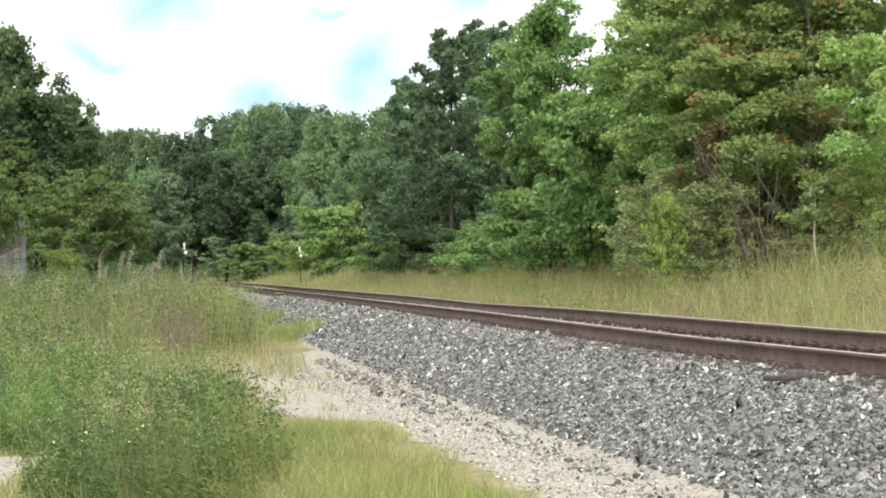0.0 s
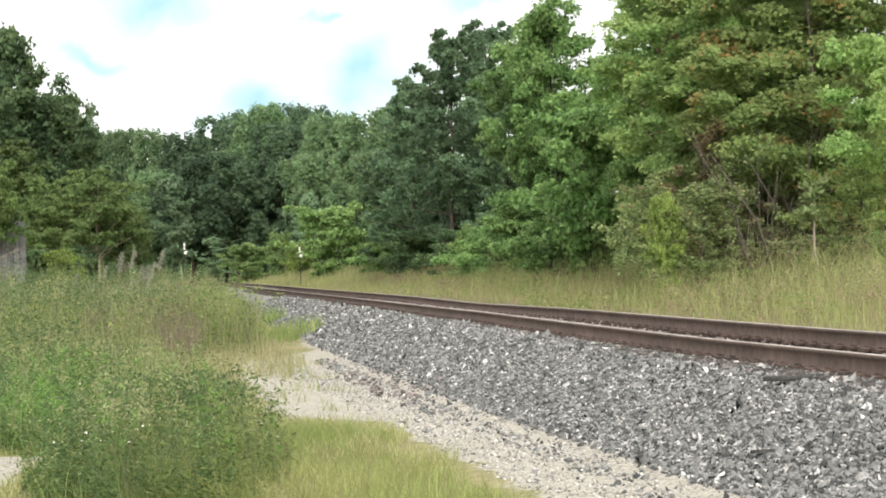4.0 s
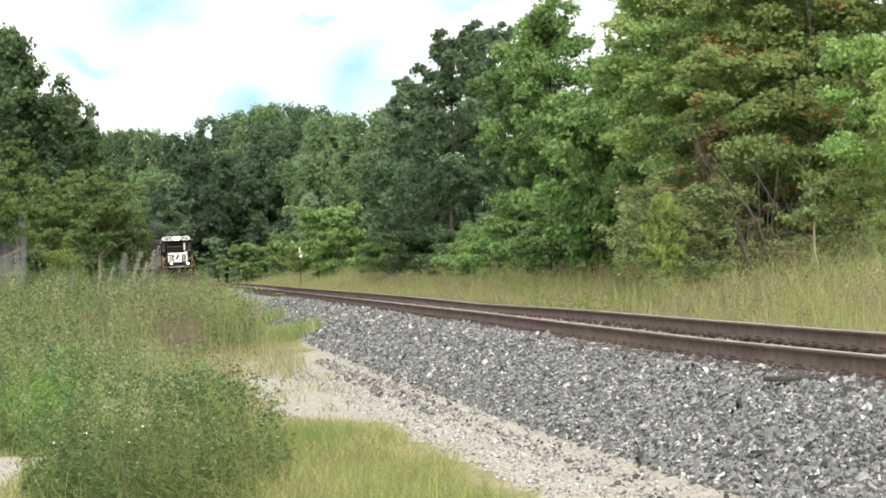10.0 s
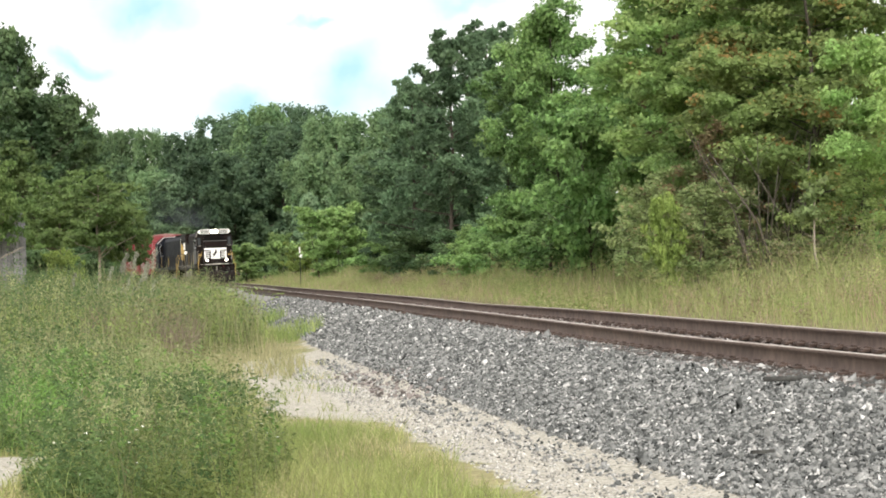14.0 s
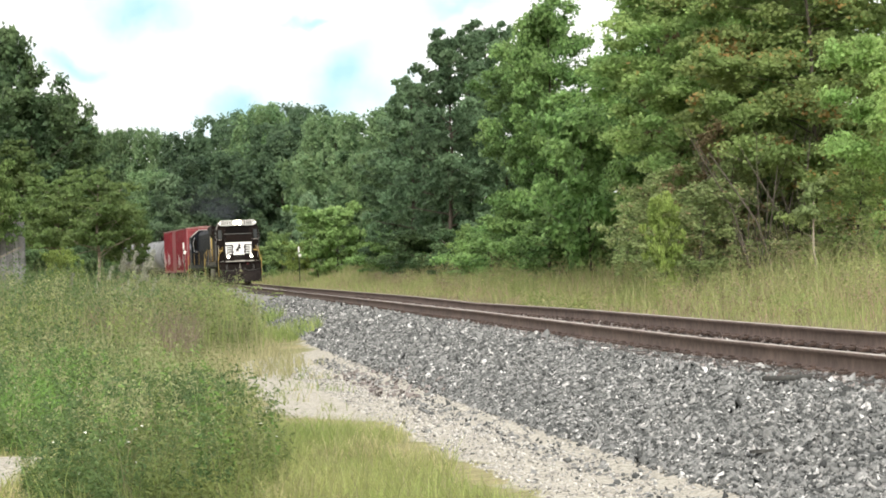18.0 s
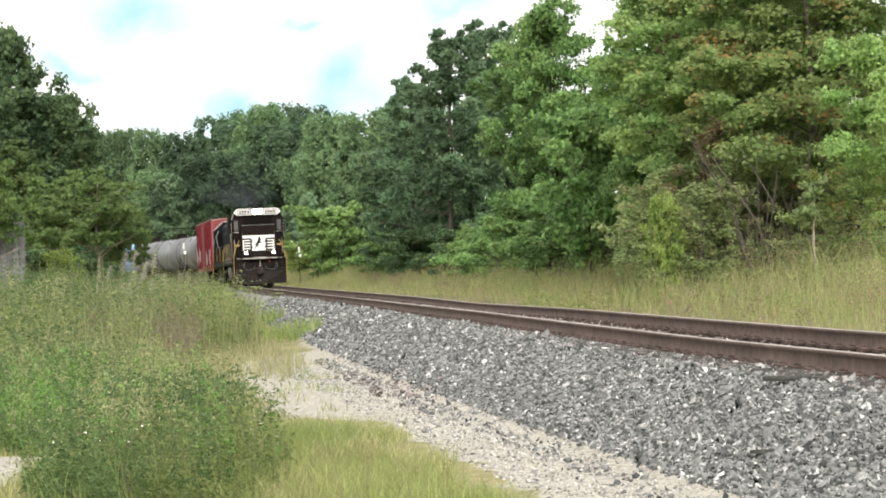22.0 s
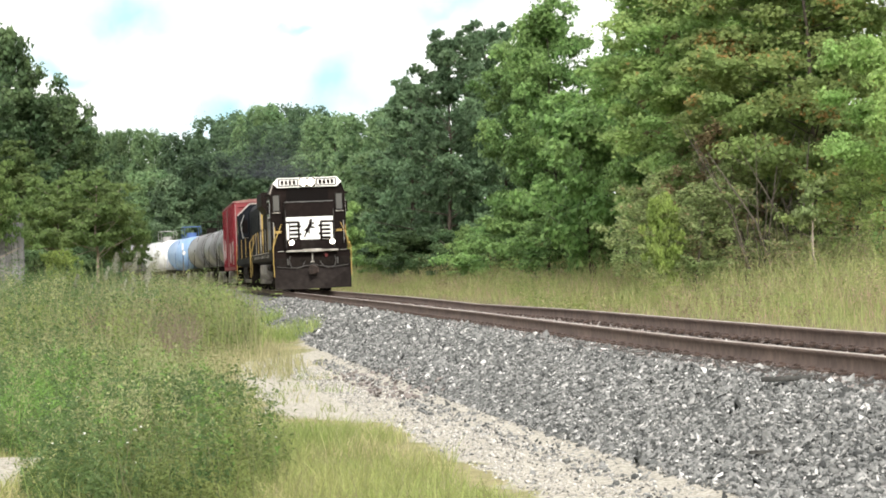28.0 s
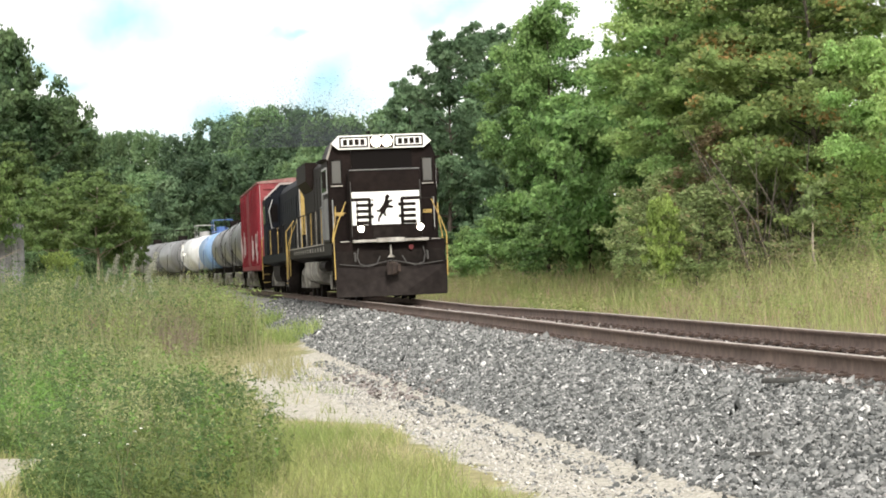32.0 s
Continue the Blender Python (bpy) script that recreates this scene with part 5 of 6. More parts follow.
    for sgn in (-1, 1):
        part("grab_iron", bent([(F + 0.02, sgn * 1.12, 1.62), (F + 0.08, sgn * 1.12, 1.62), (F + 0.08, sgn * 1.34, 1.62), (F + 0.02, sgn * 1.34, 1.62)], 0.014), PALE, t, "worn white grab iron")
        part("grab_iron", bent([(n0 + 0.01, sgn * 1.12, 2.42), (n0 - 0.60, sgn * 1.12, 2.42)], 0.014), YELLOW, t)
        part("warning_plate", box(n0 - 0.74, n0 - 0.715, sgn * 1.10, sgn * 1.34, 2.36, 2.46), YELLOW, t, "small yellow plate")
        part("draft_pocket", prism([(-0.09, 0.62), (-0.12, 1.12), (0.12, 1.12), (0.09, 0.62)], F - 0.02 , F + 0.09), GRIME, t) if sgn > 0 else None
        part("hose_stand", bent([(F + 0.04, sgn * 0.98, 1.30), (F + 0.16, sgn * 0.98, 1.26), (F + 0.2, sgn * 0.98, 1.08)], 0.03), HOSE, t)
    part("nose_door", box(n0 + 0.002, n0 + 0.012, -0.36, 0.36, 1.66, 2.0), GRIME, t)
    # cab
    c1, c0 = n0 - 0.75, n0 - 3.05
    cab_poly = [(-1.51, 1.62), (-1.51, 3.95), (-1.34, 4.40), (-0.75, 4.57), (0.75, 4.57), (1.34, 4.40), (1.51, 3.95), (1.51, 1.62)]
    cab = part("cab", prism(cab_poly, c0, c1), BLACK, t, bevel=0.03)
    for sgn in (-1, 1):
        fr = part("window_frame", box(c1 - 0.01, c1 + 0.03, sgn * 1.09, sgn * 1.43, 3.20, 3.92), GRIME, cab, bevel=0.01)
        part("pane", box(c1 + 0.02, c1 + 0.036, sgn * 1.14, sgn * 1.38, 3.26, 3.87), GLASS, cab)
        part("window_sill", box(c1 + 0.02, c1 + 0.06, sgn * 1.10, sgn * 1.42, 3.165, 3.20), PALE, cab)
        for k in range(2):
            xw = c0 + 0.35 + 0.95 * k
            part("window_frame", box(xw - 0.05, xw + 0.85, sgn * 1.50, sgn * 1.53, 3.0, 3.72), GREY, cab)
            part("pane", box(xw, xw + 0.8, sgn * 1.51, sgn * 1.54, 3.06, 3.66), GLASS, cab)
        part("mirror", box(c1 - 0.5, c1 - 0.46, sgn * 1.54, sgn * 1.63, 3.15, 3.6), GRIME, cab)
        part("grab_iron", bent([(c1 + 0.03, sgn * 1.40, 1.9), (c1 + 0.09, sgn * 1.40, 1.95), (c1 + 0.09, sgn * 1.40, 2.75), (c1 + 0.03, sgn * 1.40, 2.8)], 0.015), GREY, cab)
        part("sun_visor", prism([(c0 + 0.2, 3.95), (c1 - 0.3, 3.95), (c1 - 0.3, 3.90), (c0 + 0.2, 3.90)], sgn * 1.50, sgn * 1.66, "y"), GRIME, cab)
    board = part("number_board", prism([(-1.38, 4.345), (-1.18, 4.555), (1.18, 4.555), (1.38, 4.345), (1.18, 4.175), (-1.18, 4.175)], c1 - 0.05, c1 + 0.20), WHITE, t, "white housing of the number boards and headlight")
    for sgn in (-1, 1):
        part("board_frame", box(c1 + 0.2, c1 + 0.206, sgn * 0.36, sgn * 1.16, 4.215, 4.515), BLACK, board)
        part("board_face", box(c1 + 0.206, c1 + 0.212, sgn * 0.405, sgn * 1.115, 4.258, 4.472), WHITE, board)
        lettering(board, "board_marking", c1 + 0.212, (0.44 if sgn > 0 else -1.08), 4.285, 0.64, 0.16, 4, BLACK, 0.006)
    part("headlight_housing", box(c1 + 0.2, c1 + 0.24, -0.32, 0.32, 4.205, 4.525), BLACK, board)
    for y in (-0.148, 0.148):
        part("headlight", rod((c1 + 0.22, y, 4.365), (c1 + 0.26, y, 4.365), 0.138, n=20), LAMP, board, "lit round headlight")
    for sgn in (-1, 1):
        housing = part("ditch_light", rod((F + 0.02, sgn * 0.80, 1.95), (F + 0.26, sgn * 0.80, 1.95), 0.125, n=14), GRIME, t)
        part("lens", rod((F + 0.26, sgn * 0.80, 1.95), (F + 0.28, sgn * 0.80, 1.95), 0.088, n=14), LAMP_SMALL, housing, "lit lamp glass")
    part("marker_lamp", rod((F + 0.03, 0.55, 1.42), (F + 0.12, 0.55, 1.42), 0.07, n=10), MARKER, t, "dull red round fitting")
    part("roof_horn", bent([(c0 + 0.6, -0.2, 4.72), (c0 + 1.1, -0.2, 4.70)], 0.05), GRIME, t)
    # long hood and radiator
    part("long_hood", prism([(-0.92, 1.62), (-0.92, 4.20), (-0.75, 4.40), (0.75, 4.40), (0.92, 4.20), (0.92, 1.62)], -F + 0.7, c0 + 0.02), BLACK, t, bevel=0.02)
    for k in range(9):
        xk = c0 - 0.4 - 1.35 * k
        for sgn in (-1, 1):
            part("hood_door", box(xk - 1.22, xk, sgn * 0.92, sgn * 0.945, 1.95, 3.85), BLACK, t, bevel=0.006)
    part("radiator", prism([(-0.95, 3.55), (-1.18, 3.85), (-1.18, 4.46), (1.18, 4.46), (1.18, 3.85), (0.95, 3.55)], -F + 1.0, -F + 5.6), BLACK, t)
    part("exhaust_stack", box(-1.6, -0.8, -0.35, 0.35, 4.40, 4.62), GRIME, t)
    part("equipment_cabinet", box(c0 - 2.6, c0 - 0.1, -1.40, -0.93, 1.62, 2.75), HOOD_GREY, t, "dusty grey equipment cabinet", bevel=0.03)
    for sgn in (-1, 1):
        y = sgn * 1.46
        for k in range(13):
            xk = c0 - 0.2 - 1.12 * k
            part("stanchion", rod((xk, y, 1.62), (xk, y, 2.66), 0.013), YELLOW if k % 4 == 1 else PALE if k % 4 == 3 else DUST, t)
            part("sill_stripe", box(xk - 0.25, xk - 0.03, sgn * 1.5, sgn * 1.508, 1.42, 1.55), PALE, t, "worn white reflective stripe")
        part("sill_edge", box(-F + 0.7, c0, sgn * 1.50, sgn * 1.512, 1.61, 1.64), PALE, t, "worn pale sill edge")
        part("side_rail", bent([(c0 - 0.1, y, 2.66), (c0 - 13.8, y, 2.66)], 0.016), DUST, t)
        part("air_reservoir", rod((2.9, sgn * 1.25, 1.0), (5.2, sgn * 1.25, 1.0), 0.16, n=10), GRIME, t)
    part("cab_door", box(c0 - 0.03, c0 + 0.55, -1.525, -1.505, 1.75, 3.55), HOOD_GREY, t, "dull grey cab side door")
    part("cab_side_panel", box(c0 + 0.60, c1 - 0.16, -1.522, -1.505, 1.72, 2.86), HOOD_GREY, t, "dull grey dusty cab side panel")
    part("cab_roof_edge", bent([(c1 - 0.02, -1.50, 3.92), (c1 - 0.02, -1.34, 4.38)], 0.035), PALE, t, "pale roof edge")
    for k in range(5):
        part("hood_louvre", box(c0 - 3.0 - 0.12 * k, c0 - 2.94 - 0.12 * k, -0.965, -0.945, 2.2, 3.6), HOOD_GREY, t)
    part("fuel_tank", prism([(-1.35, 0.55), (-1.45, 0.75), (-1.45, 1.15), (1.45, 1.15), (1.45, 0.75), (1.35, 0.55), (0.9, 0.42), (-0.9, 0.42)], -2.9, 2.7), ROAD_DUST, t, "dusty fuel tank", bevel=0.03)
    truck(t, 6.6, (-2.05, 0, 2.05), 0.51, 2.9)
    truck(t, -6.6, (-2.05, 0, 2.05), 0.51, 2.9)
    return t


def second_locomotive():
    t = tagged(new("locomotive"), "dark blue diesel locomotive with yellow trim, hood first", "locomotive")
    F = 9.2
    part("underframe", prism([(-1.5, 1.28), (-1.5, 1.58), (1.5, 1.58), (1.5, 1.28), (0.9, 1.1), (-0.9, 1.1)], -F, F), BLUE, t)
    for way in (1, -1):
        x = F * way
        part("pilot", box(x - 0.05, x + 0.05, -1.48, 1.48, 0.2, 1.35), GRIME, t)
        coupler(t, x + way * 0.55, way)
        for sgn in (-1, 1):
            y = sgn * 1.36
            bm = bmesh.new()
            for z in (0.45, 0.8, 1.15):
                box(x - way * 0.6, x - way * 0.12, y - 0.14, y + 0.14, z, z + 0.03, bm)
            part("step", bm, YELLOW, t)
            part("handrail", bent([(x + way * 0.05, sgn * 1.5, 0.6), (x + way * 0.05, sgn * 1.5, 2.3), (x - way * 0.05, sgn * 1.2, 2.7)], 0.021), YELLOW, t)
    part("long_hood", prism([(-0.90, 1.58), (-0.90, 4.05), (-0.70, 4.36), (0.70, 4.36), (0.90, 4.05), (0.90, 1.58)], -F + 4.3, F - 0.9), BLUE, t, bevel=0.02)
    part("hood_edge", bent([(F - 0.88, -0.90, 1.6), (F - 0.88, -0.90, 4.05), (F - 0.88, -0.70, 4.36)], 0.02), PALE, t, "pale hood edge")
    part("hood_chevron", prism([(-0.89, 2.2), (-0.10, 2.2), (-0.86, 3.8)], F - 0.895, F - 0.885), YELLOW, t, "yellow warning triangle")
    for k in range(8):
        for sgn in (-1, 1):
            part("hood_door", box(-F + 4.6 + 1.4 * k, -F + 5.85 + 1.4 * k, sgn * 0.90, sgn * 0.925, 1.9, 3.7), BLUE, t, bevel=0.006)
    for xk in (2.0, 4.2, 6.4):
        part("roof_fan", rod((xk, 0, 4.35), (xk, 0, 4.55), 0.6, n=16), GRIME, t)
    cab = part("cab", prism([(-1.50, 1.58), (-1.50, 3.92), (-0.85, 4.52), (0.85, 4.52), (1.50, 3.92), (1.50, 1.58)], -F + 1.9, -F + 4.35), BLUE, t, bevel=0.02)
    # Highlight along the cab roof's corner, put in as a bright grey strip.
    part("roof_edge", prism([(-1.53, 3.88), (-1.55, 3.96), (-0.87, 4.58), (0.87, 4.58), (1.55, 3.96), (1.53, 3.88), (0.85, 4.50), (-0.85, 4.50)], -F + 4.34, -F + 4.42), SILVER, cab, "roof edge painted bright for its highlight")
    for sgn in (-1, 1):
        part("pane", box(-F + 4.35, -F + 4.37, sgn * 1.0, sgn * 1.40, 2.95, 3.70), GLASS_DARK, cab)
        part("pane", box(-F + 2.3, -F + 3.9, sgn * 1.50, sgn * 1.515, 2.9, 3.65), GLASS, cab)
        part("grab_iron", bent([(-F + 4.4, sgn * 0.98, 2.7), (-F + 5.0, sgn * 1.3, 2.7), (-F + 5.0, sgn * 1.4, 3.4), (-F + 4.4, sgn * 1.2, 3.9)], 0.02), GREY, cab)
        for k in range(9):
            part("stanchion", rod((-F + 5.2 + 1.4 * k, sgn * 1.46, 1.58), (-F + 5.2 + 1.4 * k, sgn * 1.46, 2.6), 0.014), YELLOW if k % 4 == 1 else DUST, t)
        part("side_rail", rod((-F + 4.5, sgn * 1.46, 2.6), (F - 0.6, sgn * 1.46, 2.6), 0.016), DUST, t)
    part("short_hood", prism([(-0.90, 1.58), (-0.90, 2.6), (-0.7, 2.75), (0.7, 2.75), (0.90, 2.6), (0.90, 1.58)], -F + 0.5, -F + 1.95), YELLOW, t, "yellow low nose")
    part("fuel_tank", prism([(-1.3, 0.5), (-1.4, 0.75), (-1.4, 1.12), (1.4, 1.12), (1.4, 0.75), (1.3, 0.5)], -2.4, 2.4), GRIME, t)
    truck(t, 5.7, (-1.95, 0, 1.95), 0.51, 2.7)
    truck(t, -5.7, (-1.95, 0, 1.95), 0.51, 2.7)
    return t


def boxcar():
    t = tagged(new("boxcar"), "tall red freight boxcar with pale streaks and graffiti", "boxcar")
    F = 9.9
    part("underframe", box(-F, F, -1.1, 1.1, 0.95, 1.25), GRIME, t)
    body = part("body", box(-F, F, -1.52, 1.52, 1.12, 4.78), RED, t, bevel=0.02)
    part("roof", prism([(-1.56, 4.78), (-1.56, 4.86), (0, 5.0), (1.56, 4.86), (1.56, 4.78)], -F - 0.03, F + 0.03), ROOF_RED, t, "weathered red roof")
    for way in (1, -1):
        x = F * way
        part("end_wall", box(x, x + way * 0.05, -1.46, 1.46, 1.2, 4.74), RED_PALE, t, "faded red corrugated end wall, lightened for the light on it")
        for k in range(9):
            z = 1.5 + 0.37 * k
            part("end_rib", prism([(x, z), (x + way * 0.11, z + 0.06), (x + way * 0.11, z + 0.12), (x, z + 0.18)], -1.3, 1.3, "y"), RED_PALE, t)
        coupler(t, x + way * 0.62, way)
        part("ladder", bent([(x + way * 0.1, -1.45, 1.2), (x + way * 0.1, -1.45, 4.7)], 0.015), GREY, t)
    for k in range(22):
        xk = -F + 0.45 + 0.9 * k
        for sgn in (-1, 1):
            if abs(xk) > 1.8:
                part("side_post", box(xk - 0.05, xk + 0.05, sgn * 1.52, sgn * 1.585, 1.2, 4.72), RED, t)
    for sgn in (-1, 1):
        part("sliding_door", box(-1.6, 1.6, sgn * 1.53, sgn * 1.60, 1.25, 4.6), RED, t, bevel=0.01)
        part("side_sill", box(-F, F, sgn * 1.50, sgn * 1.56, 1.0, 1.2), RED, t)
    g = random.Random(8)
    for x0 in (-8.6, -5.2, 4.4, 8.0):
        for k in range(9):
            a = (x0 + g.uniform(-1.0, 1.0), -1.592, g.uniform(1.3, 2.3))
            b = (a[0] + g.uniform(-0.5, 0.5), -1.592, a[2] + g.uniform(0.3, 0.9))
            part("graffiti_stroke", rod(a, b, 0.020, None, 4), SCRAWL, t, "white scrawled graffiti stroke")
    truck(t, 7.6, (-0.86, 0.86), 0.42, 1.25)
    truck(t, -7.6, (-0.86, 0.86), 0.42, 1.25)
    return t


def tank_car(mat, trim, label, bands, dome):
    t = tagged(new("tank_car"), label, "tank car", group="tank cars of the train")
    F, r, zc = 8.65, 1.50, 2.72
    bm = rod((-F + 0.5, 0, zc), (F - 0.5, 0, zc), r, n=36)
    part("tank", bm, mat, t).data.polygons.foreach_set("use_smooth", [True] * 38)
    for way in (1, -1):
        x = way * (F - 0.5)
        bm = bmesh.new()
        bmesh.ops.create_uvsphere(bm, u_segments=32, v_segments=12, radius=1, matrix=Matrix.LocRotScale((x, 0, zc), Euler((0, radians(90), 0)), (r * 0.998, r * 0.998, 0.62)))
        ob = part("tank_head", bm, mat, t)
        ob.data.polygons.foreach_set("use_smooth", [True] * len(ob.data.polygons))
        part("end_sill", box(way * F - 0.5, way * F + 0.35, -1.35, 1.35, 1.0, 1.3), GRIME, t)
        part("end_platform", box(way * (F + 0.36) - 0.04, way * (F + 0.36) + 0.04, -1.45, 1.45, 1.3, 1.36), GRIME, t)
        coupler(t, way * (F + 0.85), way)
        part("handrail", bent([(way * (F + 0.3), -1.42, 1.35), (way * (F + 0.3), -1.42, 2.3), (way * (F + 0.3), 1.42, 2.3), (way * (F + 0.3), 1.42, 1.35)], 0.018), trim, t)
    # Added dark bands near the ends stand in for dark gaps between cars.
    for x in bands:
        part("band", rod((x - 0.07, 0, zc), (x + 0.07, 0, zc), r + 0.02, n=36), GRIME, t, "dark end band in place of the gap between cars")
    part("centre_sill", box(-F, F, -0.3, 0.3, 0.9, 1.25), GRIME, t)
    part("dome", rod((dome, 0, zc + r - 0.1), (dome, 0, zc + r + 0.42), 0.45, n=18), trim, t)
    top = zc + r + 0.95
    for sx in (-1, 1):
        for sy in (-1, 1):
            part("rail_post", rod((dome + sx * 1.1, sy * 0.75, zc + r - 0.3), (dome + sx * 1.1, sy * 0.75, top), 0.02), trim, t)
        part("platform_rail", rod((dome + sx * 1.1, -0.75, top), (dome + sx * 1.1, 0.75, top), 0.02), trim, t)
        part("platform_rail", rod((dome - 1.1, sx * 0.75, top), (dome + 1.1, sx * 0.75, top), 0.02), trim, t)
    part("platform", box(dome - 1.1, dome + 1.1, -0.75, 0.75, zc + r + 0.0, zc + r + 0.05), trim, t)
    part("ladder", bent([(dome, -r - 0.05, 1.3), (dome, -r - 0.05, zc), (dome, -1.1, zc + 1.2)], 0.02), trim, t)
    truck(t, 6.6, (-0.86, 0.86), 0.42, 1.25)
    truck(t, -6.6, (-0.86, 0.86), 0.42, 1.25)
    return t


SMOKE = material("exhaust_soot", (0.045, 0.050, 0.060), 1.0, vary=0.2, spec=0.0)


def exhaust_smoke():
    """Thin dark exhaust over the locomotive: many fine specks that thin out towards the rear and above."""
    n = 20000
    back = 34 * rng.uniform(0, 1, n) ** 0.7
    wide = 0.35 + 0.05 * back
    P = np.stack([-1.2 - back, rng.normal(size=n) * wide, 4.8 + 0.05 * back + np.abs(rng.normal(size=n)) * wide * 0.7], 1)
    me = leaf_cloud(P, rng.normal(size=(n, 3)), 0.034 * rng.uniform(0.5, 1.4, n), SMOKE, "exhaust_smoke", 0.8, 3)
    return tagged(new("exhaust_smoke", me), "thin dark exhaust haze over the locomotive", "smoke", kind="stuff")


TRAIN = []


def couple(thing, half, behind):
    """Adds a vehicle to the train: half its length, and its middle's distance behind the train's front."""
    first = len(COUPLED)
    TRAIN.append((thing, half, behind, WHEELS[first:]))
    COUPLED.extend(WHEELS[first:])


COUPLED = []
couple(lead_locomotive(), 10.6, 10.9)
TRAIN.append((exhaust_smoke(), 10.6, 10.9, []))
couple(second_locomotive(), 9.2, 22.3 + 9.7)
couple(boxcar(), 9.9, 41.9 + 10.5)
for k, (mat, trim, label, bands, dome) in enumerate((
        (TANK_GREY, GRIME, "grey railway tank car with dark end bands", (-8.0, 8.0), 0.0),
        (TANK_GREY, GRIME, "grey railway tank car with dark end bands", (-8.0, 8.0), 0.6),
        (TANK_GREY, GRIME, "grey railway tank car with dark end bands", (-8.0, 8.0), 0.0),
        (TANK_BLUE, TANK_DOME, "light blue railway tank car with darker blue fittings", (), 0.0),
        (TANK_WHITE, GREY, "white railway tank car", (), 0.0),
        (TANK_GREY, GRIME, "dull grey railway tank car", (-8.0, 8.0), 0.0),
        (TANK_GREY, GRIME, "dull grey railway tank car", (-8.0, 8.0), 0.0))):
    couple(tank_car(mat, trim, label, bands, dome), 8.65, 63.3 + 9.6 + 19.2 * k)

# ---- small things ----
def marker_sign(x, y, high, size, label):
    """A slim post with a narrow upright plate and a small tilted one; size scales the plates."""
    t = tagged(new("track_sign"), label, "sign")
    z = float(ground_z(np.array([x]), np.array([y]))[0])
    part("post", box(-0.03 * size, 0.03 * size, -0.03, 0.03, -0.3, high), DRIFTWOOD, t)
    part("sign_plate", box(-0.06 * size, 0.06 * size, -0.055, -0.035, high - 0.38 * size, high + 0.14 * size), SIGN_WHITE, t, "narrow white plate")
    part("sign_plate", box(-0.06 * size, 0.15 * size, -0.055, -0.035, -0.13 * size, 0.13 * size), SIGN_WHITE, t, "small white plate", at=pose(0.03, 0, high - 0.60 * size, 0, 22, 0))
    t.matrix_basis = pose(x, y, z)


marker_sign(-12.42, 120, 3.05, 0.62, "white marker sign on a post before the track")
marker_sign(-10.45, 182, 2.95, 0.85, "white marker sign on a post beyond the track")


def old_shed(x, y):
    t = tagged(new("shed"), "weathered grey board shed half hidden by leaves", "shed")
    part("frame", box(-1.15, 1.15, -0.9, 0.9, 0.0, 3.2), DUST, t)
    for k in range(12):
        x0 = -1.2 + 0.2 * k
        part("board", box(x0, x0 + 0.19, -0.93 - 0.012 * (k % 2), -0.90, 0.05, 3.25 - 0.03 * (k % 3)), BOARD, t)
    for k in range(9):
        y0 = -0.9 + 0.2 * k
        part("board", box(1.15, 1.18 + 0.012 * (k % 2), y0, y0 + 0.19, 0.05, 3.22), BOARD, t)
    part("roof", prism([(-1.22, 3.28), (1.2, 3.22), (1.2, 3.25), (-1.22, 3.31)], -0.96, 0.96, "y"), BOARD, t)
    t.matrix_basis = pose(x, y, float(ground_z(np.array([x]), np.array([y]))[0]) - 0.03, 0, 0, 8) @ Matrix.Diagonal((1, 1, 1.15, 1))


old_shed(-15.75, 87)
chunk = tagged(new("broken_tie"), "grey broken piece of wood on the ballast", "wood piece")
part("wood", prism([(-0.045, -0.03), (-0.045, 0.005), (-0.01, 0.018), (0.045, 0.01), (0.045, -0.03)], -0.22, 0.22), DRIFTWOOD, chunk, bevel=0.008)
stick = tagged(new("broken_tie"), "grey splinter of wood on the ballast", "wood piece")
part("wood", prism([(-0.025, -0.02), (-0.02, 0.008), (0.02, 0.005), (0.025, -0.02)], -0.09, 0.09), DRIFTWOOD, stick)


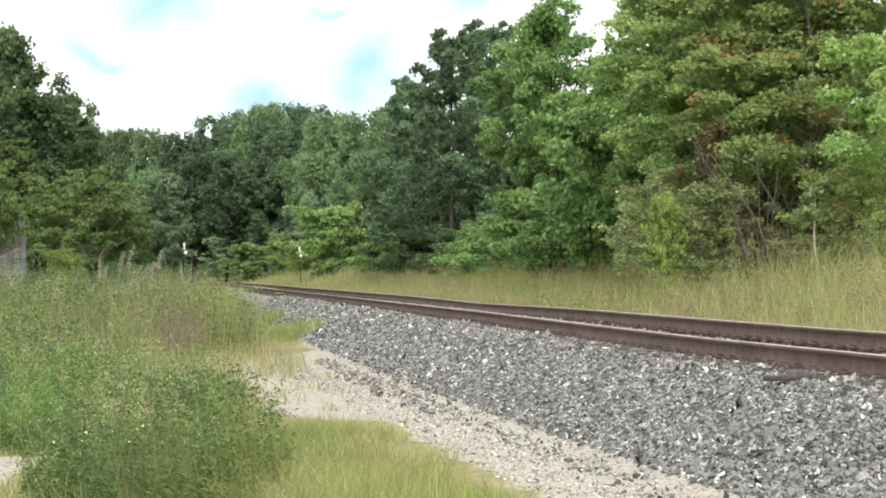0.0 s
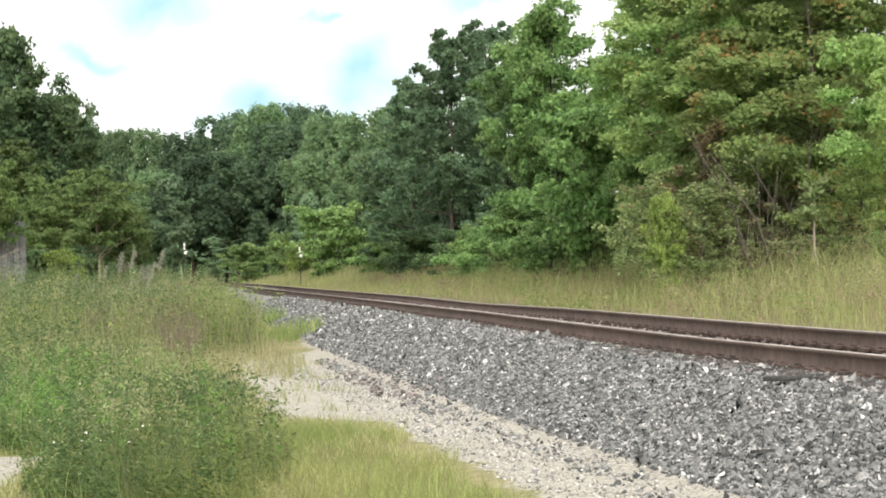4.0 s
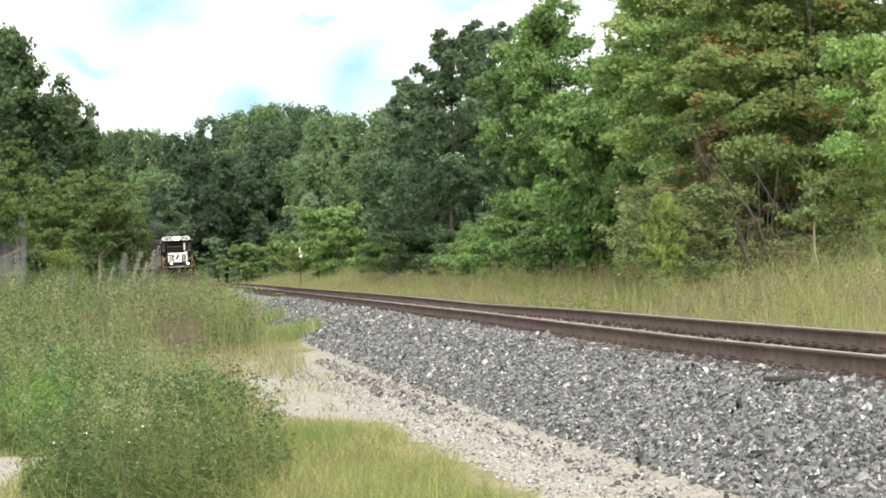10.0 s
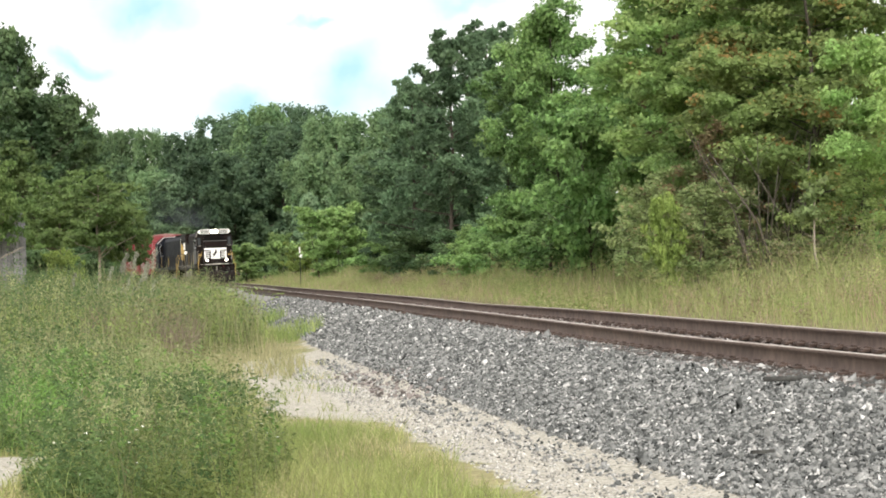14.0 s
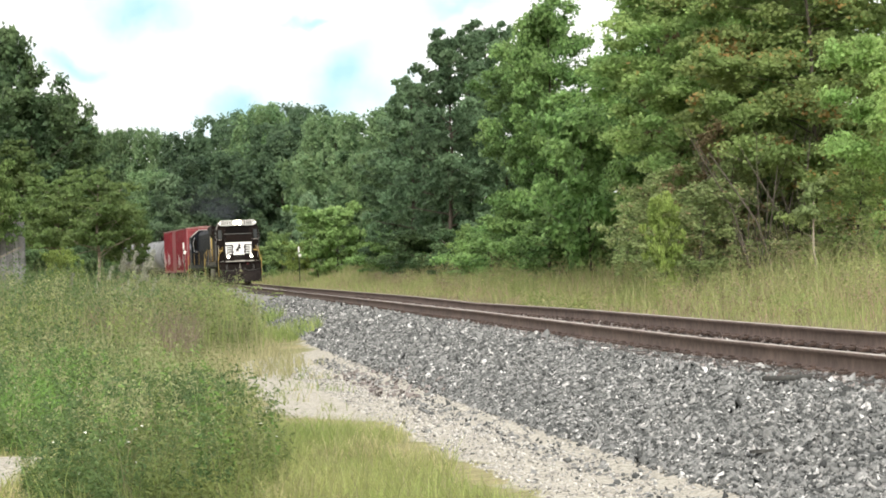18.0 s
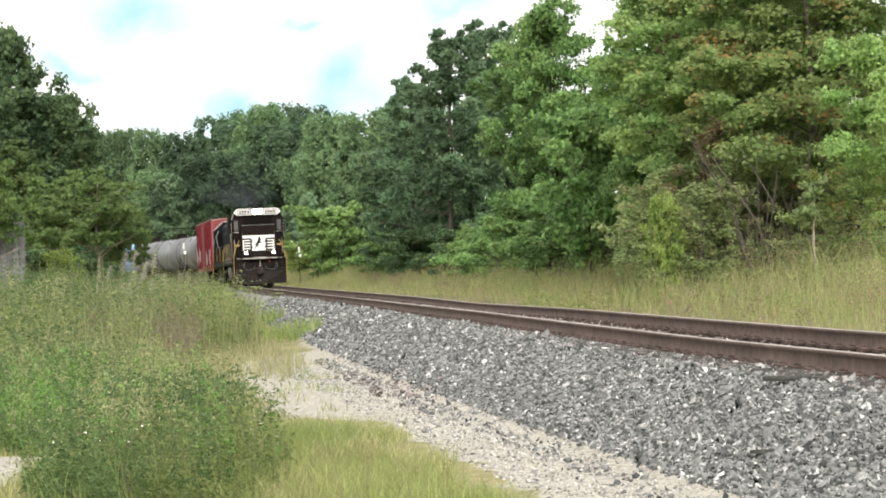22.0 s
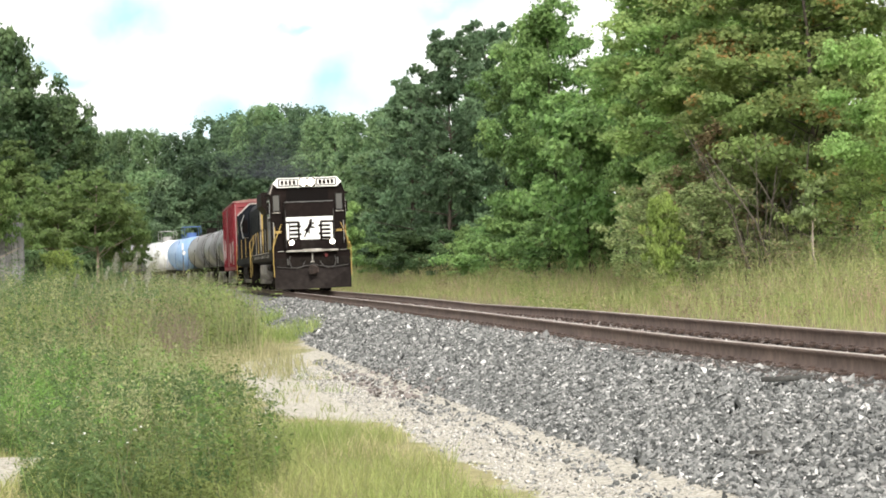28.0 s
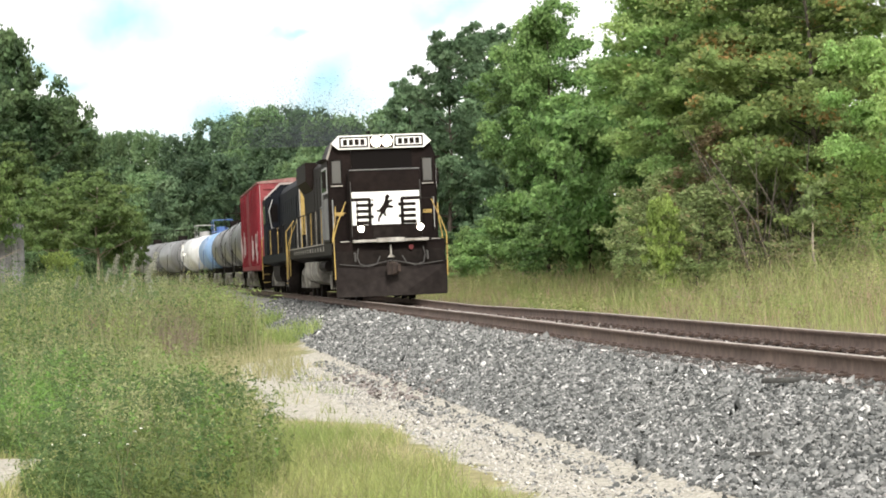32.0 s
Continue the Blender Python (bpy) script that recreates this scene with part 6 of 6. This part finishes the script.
def motions():
    """The train comes round the curve, its wheels turn, the clouds drift and the trees stir."""
    walk(clouds, [(0, Matrix.Translation((8, 1500, 4))), (16, Matrix.Translation((-3, 1500, 0))), (32, Matrix.Translation((-15, 1500, -5)))])
    front = [(0, 283.0), (6, 234.2), (8, 218.2), (9, 210.1), (11, 192.8), (13, 176.17), (16.5, 148.85), (19, 129.36), (22, 105.58), (25, 81.76), (28, 58.08), (30, 42.18), (32, 26.95)]
    # the nearer trees stir in the breeze
    for k, (ob, x, y, turn) in enumerate(SWAY):
        size, z = ob.scale.copy(), ob.location.z
        walk(ob, [(1.6 * i, pose(x, y, z, 0.16 * math.sin(1.9 * i + k) + 0.06 * math.sin(5.1 * i), 0.2 * math.sin(1.3 * i + 2.1 * k), turn)) for i in range(21)])
        ob.scale = size
    # the reeds nod
    for k, (ob, x, y, z, turn, size) in enumerate(REEDS):
        walk(ob, [(0.8 * i, pose(x, y, z, 2.2 * math.sin(1.7 * i + k), 3 + 3.0 * math.sin(1.2 * i + 0.5 * k), turn)) for i in range(41)])
        ob.scale = (size, size, size)
    times = [0.5 * k for k in range(65)]
    fine = [0.1 * k for k in range(321)]
    for thing, half, behind, wheels in TRAIN:
        rows = []
        for t in times:
            s = smooth(front, t) + behind
            a, b = beside(s - half * 0.6, 0), beside(s + half * 0.6, 0)
            c = float(np.interp(s, CANT_S, CANT))
            way = a - b
            rows.append((t, Matrix.Translation((a + b) / 2) @ Euler((c, -math.asin(way.z / way.length), math.atan2(way.y, way.x))).to_matrix().to_4x4()))
        walk(thing, rows)
        for ob, x, r in wheels:
            walk(ob, [(t, Matrix.Translation((x, 0, r)) @ Euler((0, (smooth(front, 0) - smooth(front, t)) / r, 0)).to_matrix().to_4x4()) for t in fine])


for ob, s, d, turn in ((chunk, -17.9, -1.50, -14), (stick, -21.6, -2.78, 14)):
    p = beside(s, d)
    ob.matrix_basis = pose(p.x, p.y, float(ground_z(np.array([p.x]), np.array([p.y]))[0]) + 0.06, 0, 0, turn)
motions()
